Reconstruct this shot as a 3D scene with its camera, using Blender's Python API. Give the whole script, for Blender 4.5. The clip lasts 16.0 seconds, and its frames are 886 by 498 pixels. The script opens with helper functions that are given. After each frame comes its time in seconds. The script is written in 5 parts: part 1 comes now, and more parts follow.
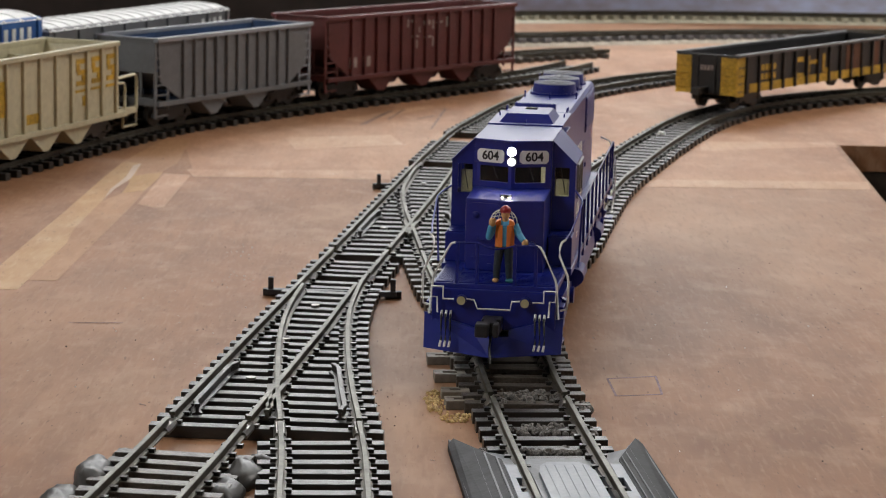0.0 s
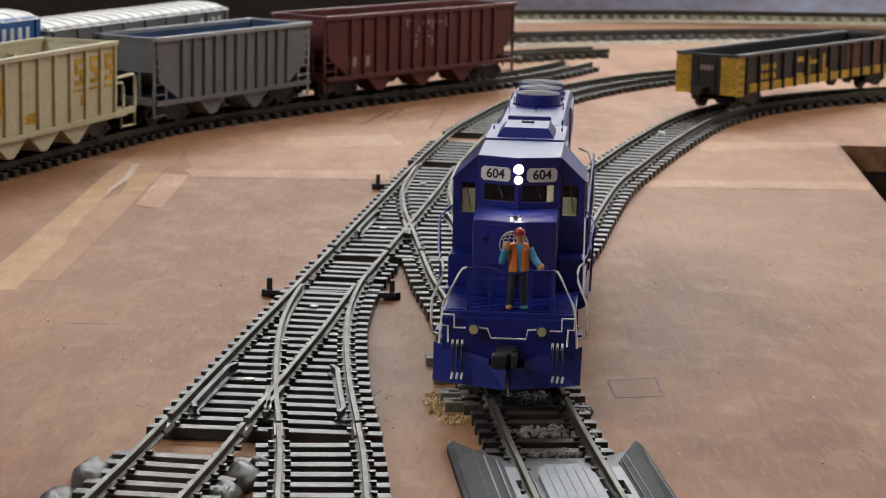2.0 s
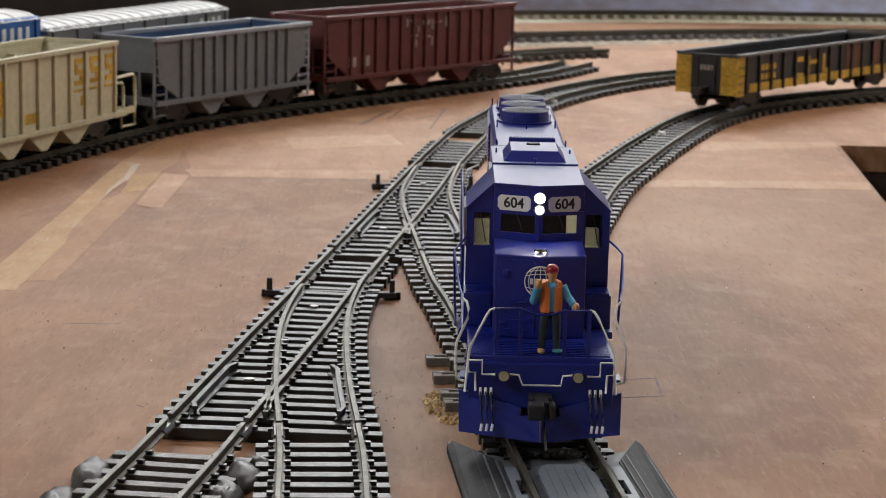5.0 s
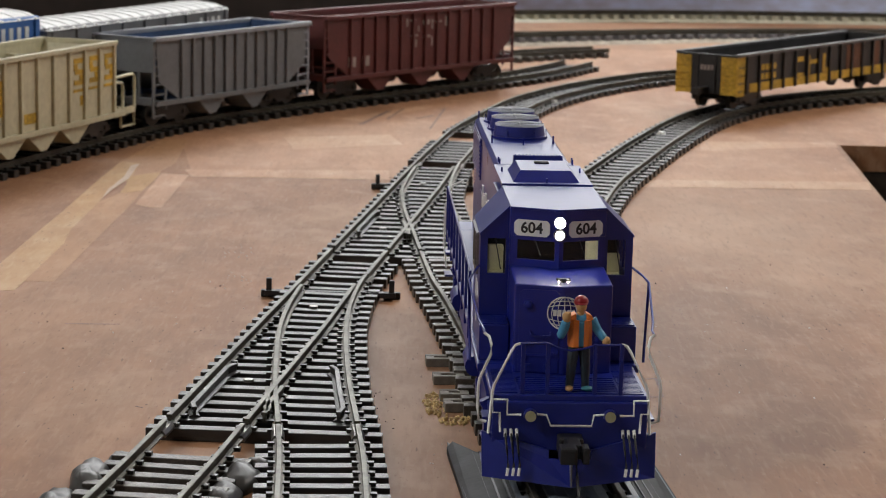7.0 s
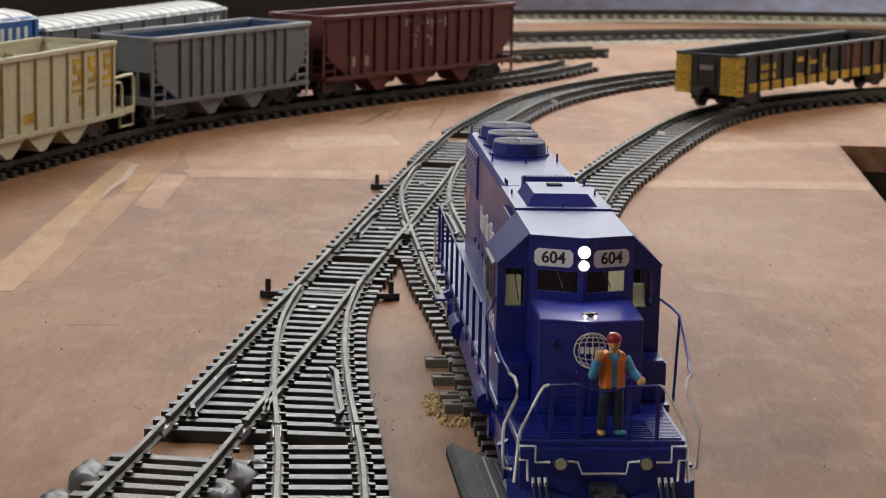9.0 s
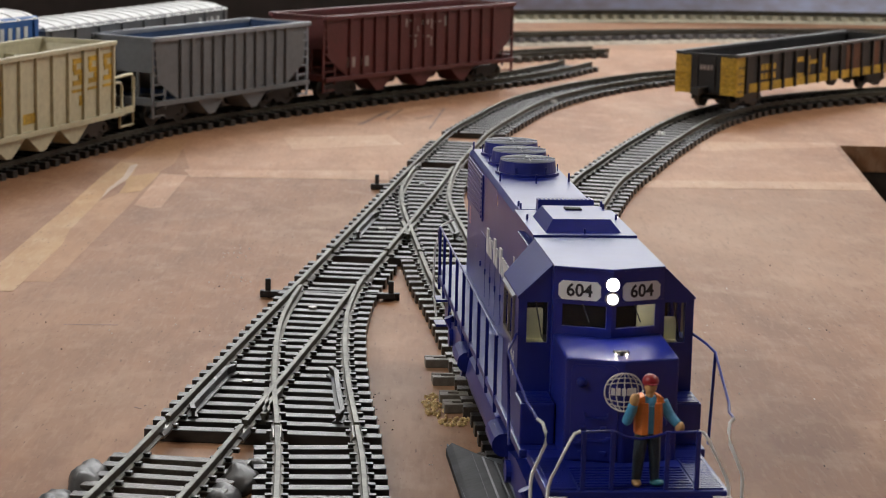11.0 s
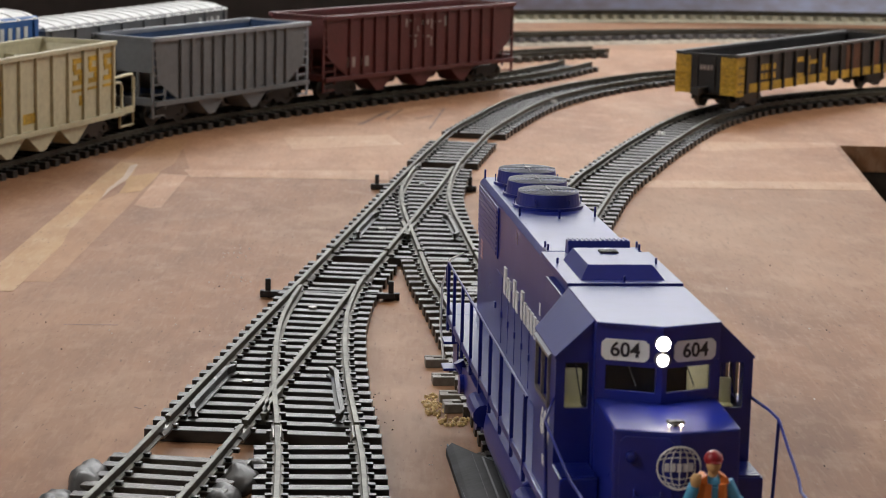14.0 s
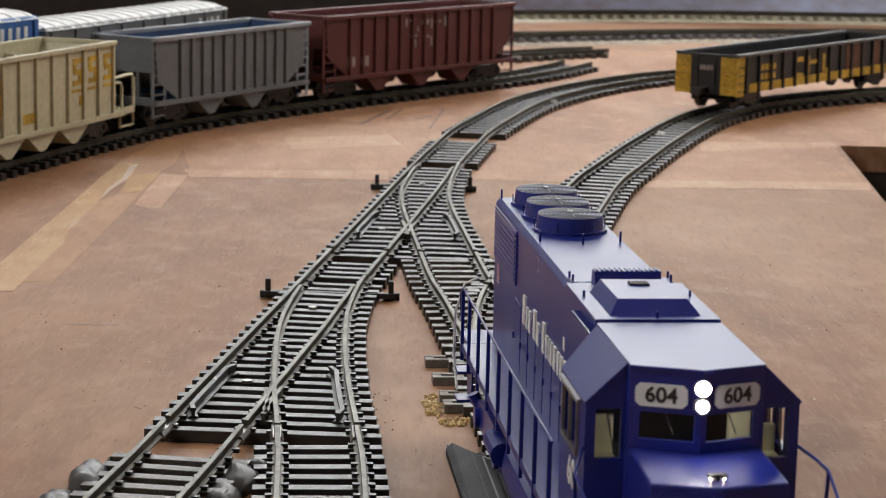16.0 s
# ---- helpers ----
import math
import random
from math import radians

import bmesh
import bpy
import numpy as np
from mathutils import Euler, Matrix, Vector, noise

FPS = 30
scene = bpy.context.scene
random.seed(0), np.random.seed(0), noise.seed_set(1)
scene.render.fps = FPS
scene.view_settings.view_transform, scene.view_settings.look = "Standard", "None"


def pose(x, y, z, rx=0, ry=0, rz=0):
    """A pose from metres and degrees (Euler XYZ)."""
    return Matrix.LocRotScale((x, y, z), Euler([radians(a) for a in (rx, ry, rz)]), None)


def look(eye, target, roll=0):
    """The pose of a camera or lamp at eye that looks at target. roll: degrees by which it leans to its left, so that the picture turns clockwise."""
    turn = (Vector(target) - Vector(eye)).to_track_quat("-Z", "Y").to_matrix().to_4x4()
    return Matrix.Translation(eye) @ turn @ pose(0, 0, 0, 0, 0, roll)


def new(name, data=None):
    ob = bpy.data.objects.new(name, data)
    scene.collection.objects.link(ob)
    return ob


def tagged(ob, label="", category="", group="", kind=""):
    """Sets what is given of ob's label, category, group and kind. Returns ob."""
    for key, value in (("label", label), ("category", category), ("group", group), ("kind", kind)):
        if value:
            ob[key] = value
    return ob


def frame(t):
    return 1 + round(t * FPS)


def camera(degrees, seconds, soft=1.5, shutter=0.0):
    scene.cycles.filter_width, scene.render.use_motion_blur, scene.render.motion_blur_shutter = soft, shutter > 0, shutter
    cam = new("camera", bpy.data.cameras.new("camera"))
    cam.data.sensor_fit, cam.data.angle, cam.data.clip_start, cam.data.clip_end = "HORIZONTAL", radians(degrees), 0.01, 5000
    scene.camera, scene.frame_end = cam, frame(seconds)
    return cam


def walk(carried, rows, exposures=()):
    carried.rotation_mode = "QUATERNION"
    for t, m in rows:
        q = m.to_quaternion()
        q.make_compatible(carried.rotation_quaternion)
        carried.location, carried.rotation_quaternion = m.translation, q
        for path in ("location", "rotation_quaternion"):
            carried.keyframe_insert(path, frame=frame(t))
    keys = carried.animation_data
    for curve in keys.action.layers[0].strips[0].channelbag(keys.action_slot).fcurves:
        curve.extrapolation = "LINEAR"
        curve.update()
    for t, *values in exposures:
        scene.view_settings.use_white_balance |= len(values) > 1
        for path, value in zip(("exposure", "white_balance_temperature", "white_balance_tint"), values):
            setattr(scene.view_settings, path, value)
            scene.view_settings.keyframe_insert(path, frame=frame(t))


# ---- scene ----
# All building code below works in millimetres; part() turns them into metres.
MM = 0.001
RT = 5.5            # height of the rail tops over the table

cam = camera(22.73, 16.0, soft=1.0)
walk(cam, [(0.0, look((0, -0.00244, 0.13244), (-0.00034, 0.98134, -0.04693), 1.295)),
           (1.4, look((0, -0.00244, 0.13244), (-0.00034, 0.98134, -0.04693), 1.295)),
           (2.0, look((0, 0, 0.13243), (0, 0.98372, -0.04726), 1.325)),
           (5.0, look((0, 0, 0.13243), (0, 0.98372, -0.04726), 1.325)),
           (7.0, look((0, 0.00117, 0.13242), (0.00008, 0.98486, -0.04745), 1.325)),
           (9.0, look((0, 0.00228, 0.13241), (0.00036, 0.98597, -0.04748), 1.336)),
           (16.0, look((0, 0.00228, 0.13241), (0.00036, 0.98597, -0.04748), 1.336))])
cam.data.dof.use_dof = True
cam.data.dof.focus_distance = 0.5
cam.data.dof.aperture_fstop = 80.0

# ---- light ----
world = bpy.data.worlds.new("room_air")
scene.world = world
world.use_nodes = True
world.node_tree.nodes["Background"].inputs[0].default_value = (0.75, 0.82, 1.0, 1)
world.node_tree.nodes["Background"].inputs[1].default_value = 0.12
scene.view_settings.exposure = -0.13


def area_lamp(x, y, z, tx, ty, tz, sx, sy, watts, color):
    data = bpy.data.lights.new("ceiling_light_glow", "AREA")
    data.shape, data.size, data.size_y, data.energy, data.color = "RECTANGLE", sx, sy, watts, color
    ob = new("ceiling_light_glow", data)
    ob.matrix_world = look((x, y, z), (tx, ty, tz))
    return ob


area_lamp(-1.4, -0.1, 1.42, -1.0, 0.1, 0, 0.3, 1.2, 33, (1.0, 0.97, 0.93))
# Added lamp with no known source; it brightens the freight car sides.
area_lamp(1.25, 1.15, 1.42, 1.0, 1.15, 0, 0.3, 1.2, 19, (1.0, 0.96, 0.9))
area_lamp(0.0, 2.85, 1.42, 0.0, 3.1, 0, 1.6, 0.3, 52, (0.97, 0.98, 1.0))


# ---- materials ----
def mat(name, base, rough=0.5, metal=0.0, var=0.12, scale=60.0, bump=0.0, bump_scale=400.0, tint=None, stretch=(1, 1, 1), spec=0.5, rand=0.0, coat=0.0):
    """A surface with a coarse stain and a fine grain, and a fine relief. scale: 1/m."""
    m = bpy.data.materials.new(name)
    m.use_nodes = True
    nt = m.node_tree
    b = nt.nodes["Principled BSDF"]
    b.inputs["Roughness"].default_value, b.inputs["Metallic"].default_value = rough, metal
    b.inputs["Specular IOR Level"].default_value = spec
    b.inputs["Coat Weight"].default_value = coat
    b.inputs["Coat Roughness"].default_value = 0.25
    co = nt.nodes.new("ShaderNodeTexCoord")
    mp = nt.nodes.new("ShaderNodeMapping")
    mp.inputs["Scale"].default_value = stretch
    nt.links.new(co.outputs["Object"], mp.inputs[0])
    n1, n2 = nt.nodes.new("ShaderNodeTexNoise"), nt.nodes.new("ShaderNodeTexNoise")
    n1.inputs["Scale"].default_value, n1.inputs["Detail"].default_value = scale, 6
    n2.inputs["Scale"].default_value, n2.inputs["Detail"].default_value = scale * 9, 4
    for n in (n1, n2):
        nt.links.new(mp.outputs[0], n.inputs["Vector"])
    add = nt.nodes.new("ShaderNodeMath")
    add.operation = "ADD"
    nt.links.new(n1.outputs[0], add.inputs[0])
    nt.links.new(n2.outputs[0], add.inputs[1])
    ramp = nt.nodes.new("ShaderNodeMapRange")
    ramp.inputs["From Min"].default_value, ramp.inputs["From Max"].default_value = 0.65, 1.35
    nt.links.new(add.outputs[0], ramp.inputs[0])
    mix = nt.nodes.new("ShaderNodeMix")
    mix.data_type = "RGBA"
    second = tint or [c * (1 - 2 * var) for c in base]
    first = [min(1, c * (1 + var)) for c in base]
    mix.inputs[6].default_value, mix.inputs[7].default_value = (*first, 1), (*second, 1)
    nt.links.new(ramp.outputs[0], mix.inputs[0])
    col = mix.outputs[2]
    if rand:
        info = nt.nodes.new("ShaderNodeObjectInfo")
        hsv = nt.nodes.new("ShaderNodeHueSaturation")
        rr = nt.nodes.new("ShaderNodeMapRange")
        rr.inputs["To Min"].default_value, rr.inputs["To Max"].default_value = 1 - rand, 1 + rand
        nt.links.new(info.outputs["Random"], rr.inputs[0])
        nt.links.new(rr.outputs[0], hsv.inputs["Value"])
        nt.links.new(col, hsv.inputs["Color"])
        col = hsv.outputs[0]
    nt.links.new(col, b.inputs["Base Color"])
    rmap = nt.nodes.new("ShaderNodeMapRange")
    rmap.inputs["To Min"].default_value, rmap.inputs["To Max"].default_value = rough * 0.85, min(1, rough * 1.15)
    nt.links.new(n1.outputs[0], rmap.inputs[0])
    nt.links.new(rmap.outputs[0], b.inputs["Roughness"])
    if bump:
        n3 = nt.nodes.new("ShaderNodeTexNoise")
        n3.inputs["Scale"].default_value, n3.inputs["Detail"].default_value = bump_scale, 5
        nt.links.new(mp.outputs[0], n3.inputs["Vector"])
        bp = nt.nodes.new("ShaderNodeBump")
        bp.inputs["Strength"].default_value, bp.inputs["Distance"].default_value = bump, 0.0004
        nt.links.new(n3.outputs[0], bp.inputs["Height"])
        nt.links.new(bp.outputs[0], b.inputs["Normal"])
    return m


def glow(name, color, strength):
    m = bpy.data.materials.new(name)
    m.use_nodes = True
    b = m.node_tree.nodes["Principled BSDF"]
    b.inputs["Base Color"].default_value = (0.9, 0.9, 0.9, 1)
    b.inputs["Emission Color"].default_value, b.inputs["Emission Strength"].default_value = (*color, 1), strength
    return m


def glass(name):
    m = bpy.data.materials.new(name)
    m.use_nodes = True
    b = m.node_tree.nodes["Principled BSDF"]
    b.inputs["Transmission Weight"].default_value, b.inputs["Roughness"].default_value, b.inputs["IOR"].default_value = 1.0, 0.03, 1.2
    return m


BLUE = mat("blue_paint", (0.0095, 0.018, 0.2), 0.29, var=0.08, scale=40, bump=0.02, bump_scale=700, spec=0.5)
WHITE = mat("white_paint", (0.8, 0.8, 0.78), 0.4, var=0.05)
BLACK = mat("black_plastic", (0.018, 0.018, 0.02), 0.45, var=0.15, scale=200)
BOARD = mat("number_board", (0.75, 0.76, 0.74), 0.4, var=0.03)
LAMP = glow("headlight_lens", (1.0, 0.93, 0.9), 250)
LAMP_LOW = glow("lower_headlight_lens", (0.9, 0.95, 1.0), 25)
NOSE_LAMP = glow("nose_lamp", (1.0, 0.8, 0.5), 120)
PENCIL = mat("purple_pencil", (0.22, 0.13, 0.13), 0.7, var=0.3, scale=200)
CREAM = mat("cab_seat_cream", (0.72, 0.69, 0.42), 0.6, var=0.08)
# Near-black paints the shade inside the cab, vent and slots.
DARK = mat("recess_shade", (0.01, 0.01, 0.012), 0.7)
GLASS = glass("window_glass")
METAL = mat("worn_steel", (0.32, 0.31, 0.29), 0.35, 0.9, var=0.2, scale=300)
RAIL = mat("nickel_silver_rail", (0.105, 0.103, 0.082), 0.46, 0.7, var=0.3, scale=120, tint=(0.045, 0.043, 0.034), bump=0.15)
RAIL_SIDE = mat("tarnished_rail_side", (0.085, 0.076, 0.056), 0.5, 0.5, var=0.3, scale=150, tint=(0.035, 0.03, 0.022), bump=0.2)
TIE = mat("black_tie_plastic", (0.013, 0.0125, 0.0125), 0.34, var=0.3, scale=150, tint=(0.03, 0.028, 0.025), bump=0.3, bump_scale=1500, rand=0.35, stretch=(0.3, 2, 1))
TIE_OLD = mat("weathered_tie", (0.075, 0.064, 0.052), 0.42, var=0.3, scale=200, tint=(0.025, 0.021, 0.018), bump=0.5, bump_scale=900, rand=0.35)
# One grey plastic in three tones, with the light on each slope put in.
GREY_SHADED = mat("rerailer_grey_shaded", (0.017, 0.019, 0.023), 0.6, var=0.25, scale=120, bump=0.2, tint=(0.011, 0.012, 0.014), spec=0.25)
GREY_HALF_LIT = mat("rerailer_grey_half_lit", (0.08, 0.09, 0.105), 0.42, var=0.2, scale=150, bump=0.2)
GREY_LIT = mat("rerailer_grey_lit", (0.15, 0.175, 0.21), 0.4, var=0.12, scale=90)
BALLAST = mat("ballast", (0.2, 0.19, 0.18), 0.9, var=0.5, scale=700, bump=0.6)
GLUE = mat("dried_glue_straw", (0.6, 0.44, 0.2), 0.5, var=0.4, scale=300, tint=(0.3, 0.2, 0.08))
PUTTY = mat("dark_putty", (0.035, 0.033, 0.031), 0.4, var=0.2, scale=100)
BEIGE = mat("beige_car_paint", (0.56, 0.52, 0.36), 0.55, var=0.08, scale=40, tint=(0.44, 0.40, 0.27), bump=0.1)
YELLOW = mat("yellow_paint", (0.58, 0.36, 0.035), 0.5, var=0.3, scale=80)
GREYCAR = mat("grey_car_paint", (0.15, 0.156, 0.165), 0.5, var=0.1, scale=50, bump=0.1)
GREYRIM = mat("light_grey_rim", (0.30, 0.32, 0.36), 0.45, var=0.1)
BLUELOAD = mat("blue_inside", (0.04, 0.085, 0.19), 0.5, var=0.2)
MAROON = mat("oxide_red_paint", (0.115, 0.028, 0.026), 0.5, var=0.15, scale=60, bump=0.1)
MAROON_RIM = mat("oxide_red_rim", (0.15, 0.04, 0.042), 0.45, var=0.1)
GONDOLA = mat("black_gondola_paint", (0.018, 0.018, 0.019), 0.5, var=0.2, scale=70)
# Grey tone paints the highlight along the gondola's top rail.
GONDOLA_RIM_LIT = mat("gondola_rim_highlight", (0.12, 0.12, 0.125), 0.45, var=0.2, scale=80)
RUST = mat("rust_patch", (0.12, 0.045, 0.02), 0.7, var=0.3, scale=90)
WHITECAR = mat("white_car_roof", (0.72, 0.74, 0.74), 0.5, var=0.06)
BLUECAR = mat("blue_car_paint", (0.03, 0.12, 0.38), 0.5, var=0.1)
FADED = mat("faded_lettering", (0.36, 0.3, 0.27), 0.6, var=0.2)
WHEEL = mat("dark_wheel_steel", (0.05, 0.048, 0.045), 0.4, 0.6, var=0.2)
ORANGE = mat("orange_vest", (0.72, 0.2, 0.035), 0.5, var=0.08, scale=300)
SHIRT = mat("light_blue_shirt", (0.08, 0.34, 0.58), 0.5, var=0.08, scale=300)
TROUSERS = mat("dark_trousers", (0.02, 0.035, 0.05), 0.5, var=0.2, scale=300)
CAP = mat("red_cap", (0.28, 0.012, 0.02), 0.35, var=0.08, scale=300)
TEAL = mat("teal_paint", (0.02, 0.16, 0.2), 0.5, var=0.1, scale=300)
TAN = mat("tan_paint", (0.55, 0.33, 0.14), 0.5, var=0.08, scale=300)
WALLPAINT = mat("room_wall_paint", (0.78, 0.78, 0.77), 0.8, var=0.05, scale=4)
WALLGREY = mat("grey_wall_paint", (0.56, 0.56, 0.57), 0.8, var=0.06, scale=4)
CEILPAINT = mat("ceiling_paint", (0.75, 0.75, 0.73), 0.85, var=0.04, scale=4)
FLOORMAT = mat("concrete_floor", (0.22, 0.21, 0.2), 0.7, var=0.15, scale=6)
BACKBLUE = mat("blue_grey_board", (0.52, 0.62, 0.88), 0.7, var=0.12, scale=7, tint=(0.34, 0.32, 0.4), stretch=(1, 1, 2))
BACKBROWN = mat("dark_brown_cloth", (0.02, 0.014, 0.012), 0.9, var=0.3, scale=8)
OLIVE = mat("olive_grey_bed", (0.55, 0.52, 0.4), 0.7, var=0.2, scale=60, bump=0.3)
LOOSE = mat("grey_beige_tie", (0.17, 0.15, 0.125), 0.6, var=0.2, scale=150, tint=(0.13, 0.115, 0.095), bump=0.3)
FLAKE = mat("pale_flake", (0.6, 0.5, 0.4), 0.8, var=0.2, scale=400)
EARTH = mat("dark_brown_crumbs", (0.06, 0.042, 0.03), 0.9, var=0.4, scale=400)
ROADBED = mat("cork_roadbed", (0.42, 0.36, 0.28), 0.9, var=0.3, scale=200, bump=0.5)


def wood(name, base, dark, pale, orange=(0.36, 0.165, 0.068)):
    """Worn plywood: long grain, cloudy stains, pale scuffs and a few dark specks."""
    m = mat(name, base, 0.58, spec=0.16, var=0.1, scale=7, tint=dark, bump=0.12, bump_scale=500, stretch=(1.0, 0.35, 1))
    nt = m.node_tree
    b = nt.nodes["Principled BSDF"]
    src = b.inputs["Base Color"].links[0].from_socket
    co = nt.nodes.new("ShaderNodeTexCoord")

    def layer(src, scale, stretch, lo, hi, color, amount, rot=0.0):
        mp = nt.nodes.new("ShaderNodeMapping")
        mp.inputs["Scale"].default_value, mp.inputs["Rotation"].default_value = stretch, (0, 0, rot)
        nt.links.new(co.outputs["Object"], mp.inputs[0])
        n = nt.nodes.new("ShaderNodeTexNoise")
        n.inputs["Scale"].default_value, n.inputs["Detail"].default_value = scale, 8
        nt.links.new(mp.outputs[0], n.inputs["Vector"])
        r = nt.nodes.new("ShaderNodeMapRange")
        r.inputs["From Min"].default_value, r.inputs["From Max"].default_value, r.inputs["To Max"].default_value = lo, hi, amount
        nt.links.new(n.outputs[0], r.inputs[0])
        x = nt.nodes.new("ShaderNodeMix")
        x.data_type = "RGBA"
        nt.links.new(r.outputs[0], x.inputs[0])
        nt.links.new(src, x.inputs[6])
        x.inputs[7].default_value = (*color, 1)
        return x.outputs[2]

    src = layer(src, 60, (6, 0.25, 1), 0.5, 0.75, dark, 0.45, 0.15)
    src = layer(src, 10, (1, 0.5, 1), 0.5, 0.72, pale, 0.75, 0.4)
    src = layer(src, 26, (1, 0.7, 1), 0.46, 0.66, dark, 0.38, 0.7)
    src = layer(src, 70, (1.1, 0.8, 1), 0.5, 0.7, pale, 0.4, 0.9)
    src = layer(src, 300, (1.2, 0.7, 1), 0.6, 0.8, pale, 0.35, 0.5)
    src = layer(src, 5, (1, 0.7, 1), 0.5, 0.68, pale, 0.5, 1.1)
    src = layer(src, 7, (0.8, 0.6, 1), 0.46, 0.64, orange, 0.3, 0.2)
    src = layer(src, 45, (1.3, 0.5, 1), 0.52, 0.7, orange, 0.16, 0.6)
    src = layer(src, 330, (2.2, 0.3, 1), 0.52, 0.76, pale, 0.3, 0.35)
    src = layer(src, 240, (2.0, 0.35, 1), 0.52, 0.74, dark, 0.4, 0.15)
    src = layer(src, 620, (1.5, 0.28, 1), 0.64, 0.72, (0.09, 0.045, 0.025), 0.6, 0.12)
    src = layer(src, 420, (1, 0.6, 1), 0.72, 0.76, (0.03, 0.02, 0.015), 0.9)
    src = layer(src, 300, (1.5, 0.5, 1), 0.74, 0.77, (0.75, 0.7, 0.6), 0.8)
    nt.links.new(src, b.inputs["Base Color"])
    return m


PLY = wood("worn_plywood", (0.315, 0.157, 0.078), (0.19, 0.09, 0.044), (0.46, 0.29, 0.18))
PLY_PALE = wood("bare_plywood", (0.50, 0.295, 0.175), (0.34, 0.18, 0.1), (0.62, 0.44, 0.3))
TAPE = wood("tan_tape", (0.53, 0.35, 0.165), (0.38, 0.21, 0.09), (0.62, 0.47, 0.29))
VENEER = wood("rusty_veneer", (0.42, 0.235, 0.115), (0.3, 0.15, 0.07), (0.52, 0.34, 0.2))
SMEAR = wood("glue_smear", (0.46, 0.28, 0.1), (0.34, 0.19, 0.06), (0.56, 0.38, 0.2))
SPLINTER = wood("white_splinter", (0.62, 0.5, 0.4), (0.48, 0.36, 0.26), (0.7, 0.6, 0.5))
PLY_FAR = wood("newer_plywood", (0.42, 0.222, 0.122), (0.27, 0.13, 0.068), (0.56, 0.36, 0.23))
# Brown darkened to carry the shade inside the opening.
PITMAT = mat("shaded_pit_board", (0.07, 0.05, 0.035), 0.8, var=0.3, scale=20)


# ---- building helpers ----
def part(name, bm, material, parent=None, label="", smooth=False):
    """Links a bmesh built in millimetres as one mesh object."""
    bmesh.ops.scale(bm, vec=(MM, MM, MM), verts=bm.verts)
    me = bpy.data.meshes.new(name)
    bm.normal_update()
    bm.to_mesh(me)
    bm.free()
    if smooth:
        for poly in me.polygons:
            poly.use_smooth = True
    for m in (material if isinstance(material, (list, tuple)) else [material]):
        me.materials.append(m)
    ob = new(name, me)
    if parent is not None:
        ob.parent = parent
    if label:
        tagged(ob, label)
    return ob


def share(name, me, parent, m):
    ob = new(name, me)
    ob.parent = parent
    ob.matrix_basis = m
    return ob


def thing(name, label, category, x=0, y=0, z=0, rz=0, group="", kind=""):
    ob = new(name)
    ob.matrix_basis = pose(x * MM, y * MM, z * MM, 0, 0, rz)
    return tagged(ob, label, category, group, kind)


def box(bm, x0, x1, y0, y1, z0, z1, bevel=0.0, mi=0, rot=None):
    vs = [bm.verts.new((x, y, z)) for x in (x0, x1) for y in (y0, y1) for z in (z0, z1)]
    fs = []
    for idx in ((0, 1, 3, 2), (4, 6, 7, 5), (0, 4, 5, 1), (2, 3, 7, 6), (0, 2, 6, 4), (1, 5, 7, 3)):
        f = bm.faces.new([vs[i] for i in idx])
        f.material_index = mi
        fs.append(f)
    if rot is not None:
        bmesh.ops.transform(bm, matrix=rot, verts=vs)
    if bevel:
        es = list({e for f in fs for e in f.edges})
        bmesh.ops.bevel(bm, geom=es, offset=bevel, segments=2, affect="EDGES", profile=0.6, material=-1)
    return vs


def prism(bm, poly, axis, a, b, mi=0, bevel=0.0):
    """Extrudes a closed outline along an axis ('x', 'y', 'z') from a to b."""
    def pt(u, v, w):
        return {"x": (w, u, v), "y": (u, w, v), "z": (u, v, w)}[axis]
    lo = [bm.verts.new(pt(u, v, a)) for u, v in poly]
    hi = [bm.verts.new(pt(u, v, b)) for u, v in poly]
    n = len(poly)
    fs = [bm.faces.new(lo), bm.faces.new(hi[::-1])]
    for i in range(n):
        fs.append(bm.faces.new((lo[i], hi[i], hi[(i + 1) % n], lo[(i + 1) % n])))
    for f in fs:
        f.material_index = mi
    bmesh.ops.recalc_face_normals(bm, faces=fs)
    if bevel:
        bmesh.ops.bevel(bm, geom=list({e for f in fs for e in f.edges}), offset=bevel, segments=2, affect="EDGES", profile=0.6, material=-1)
    return lo + hi


def cyl(bm, p0, p1, r, seg=16, r2=None, mi=0):
    p0, p1 = Vector(p0), Vector(p1)
    d = p1 - p0
    m = Matrix.Translation((p0 + p1) / 2) @ d.to_track_quat("Z", "Y").to_matrix().to_4x4()
    res = bmesh.ops.create_cone(bm, cap_ends=True, segments=seg, radius1=r, radius2=r if r2 is None else r2, depth=d.length, matrix=m)
    for v in res["verts"]:
        for f in v.link_faces:
            f.material_index = mi
    return res["verts"]


def ball(bm, c, r, sx=1, sy=1, sz=1, seg=12, mi=0):
    res = bmesh.ops.create_uvsphere(bm, u_segments=seg, v_segments=max(6, seg // 2 + 2), radius=r, matrix=Matrix.Translation(c) @ Matrix.Diagonal((sx, sy, sz, 1)))
    for v in res["verts"]:
        for f in v.link_faces:
            f.material_index = mi
            f.smooth = True
    return res["verts"]


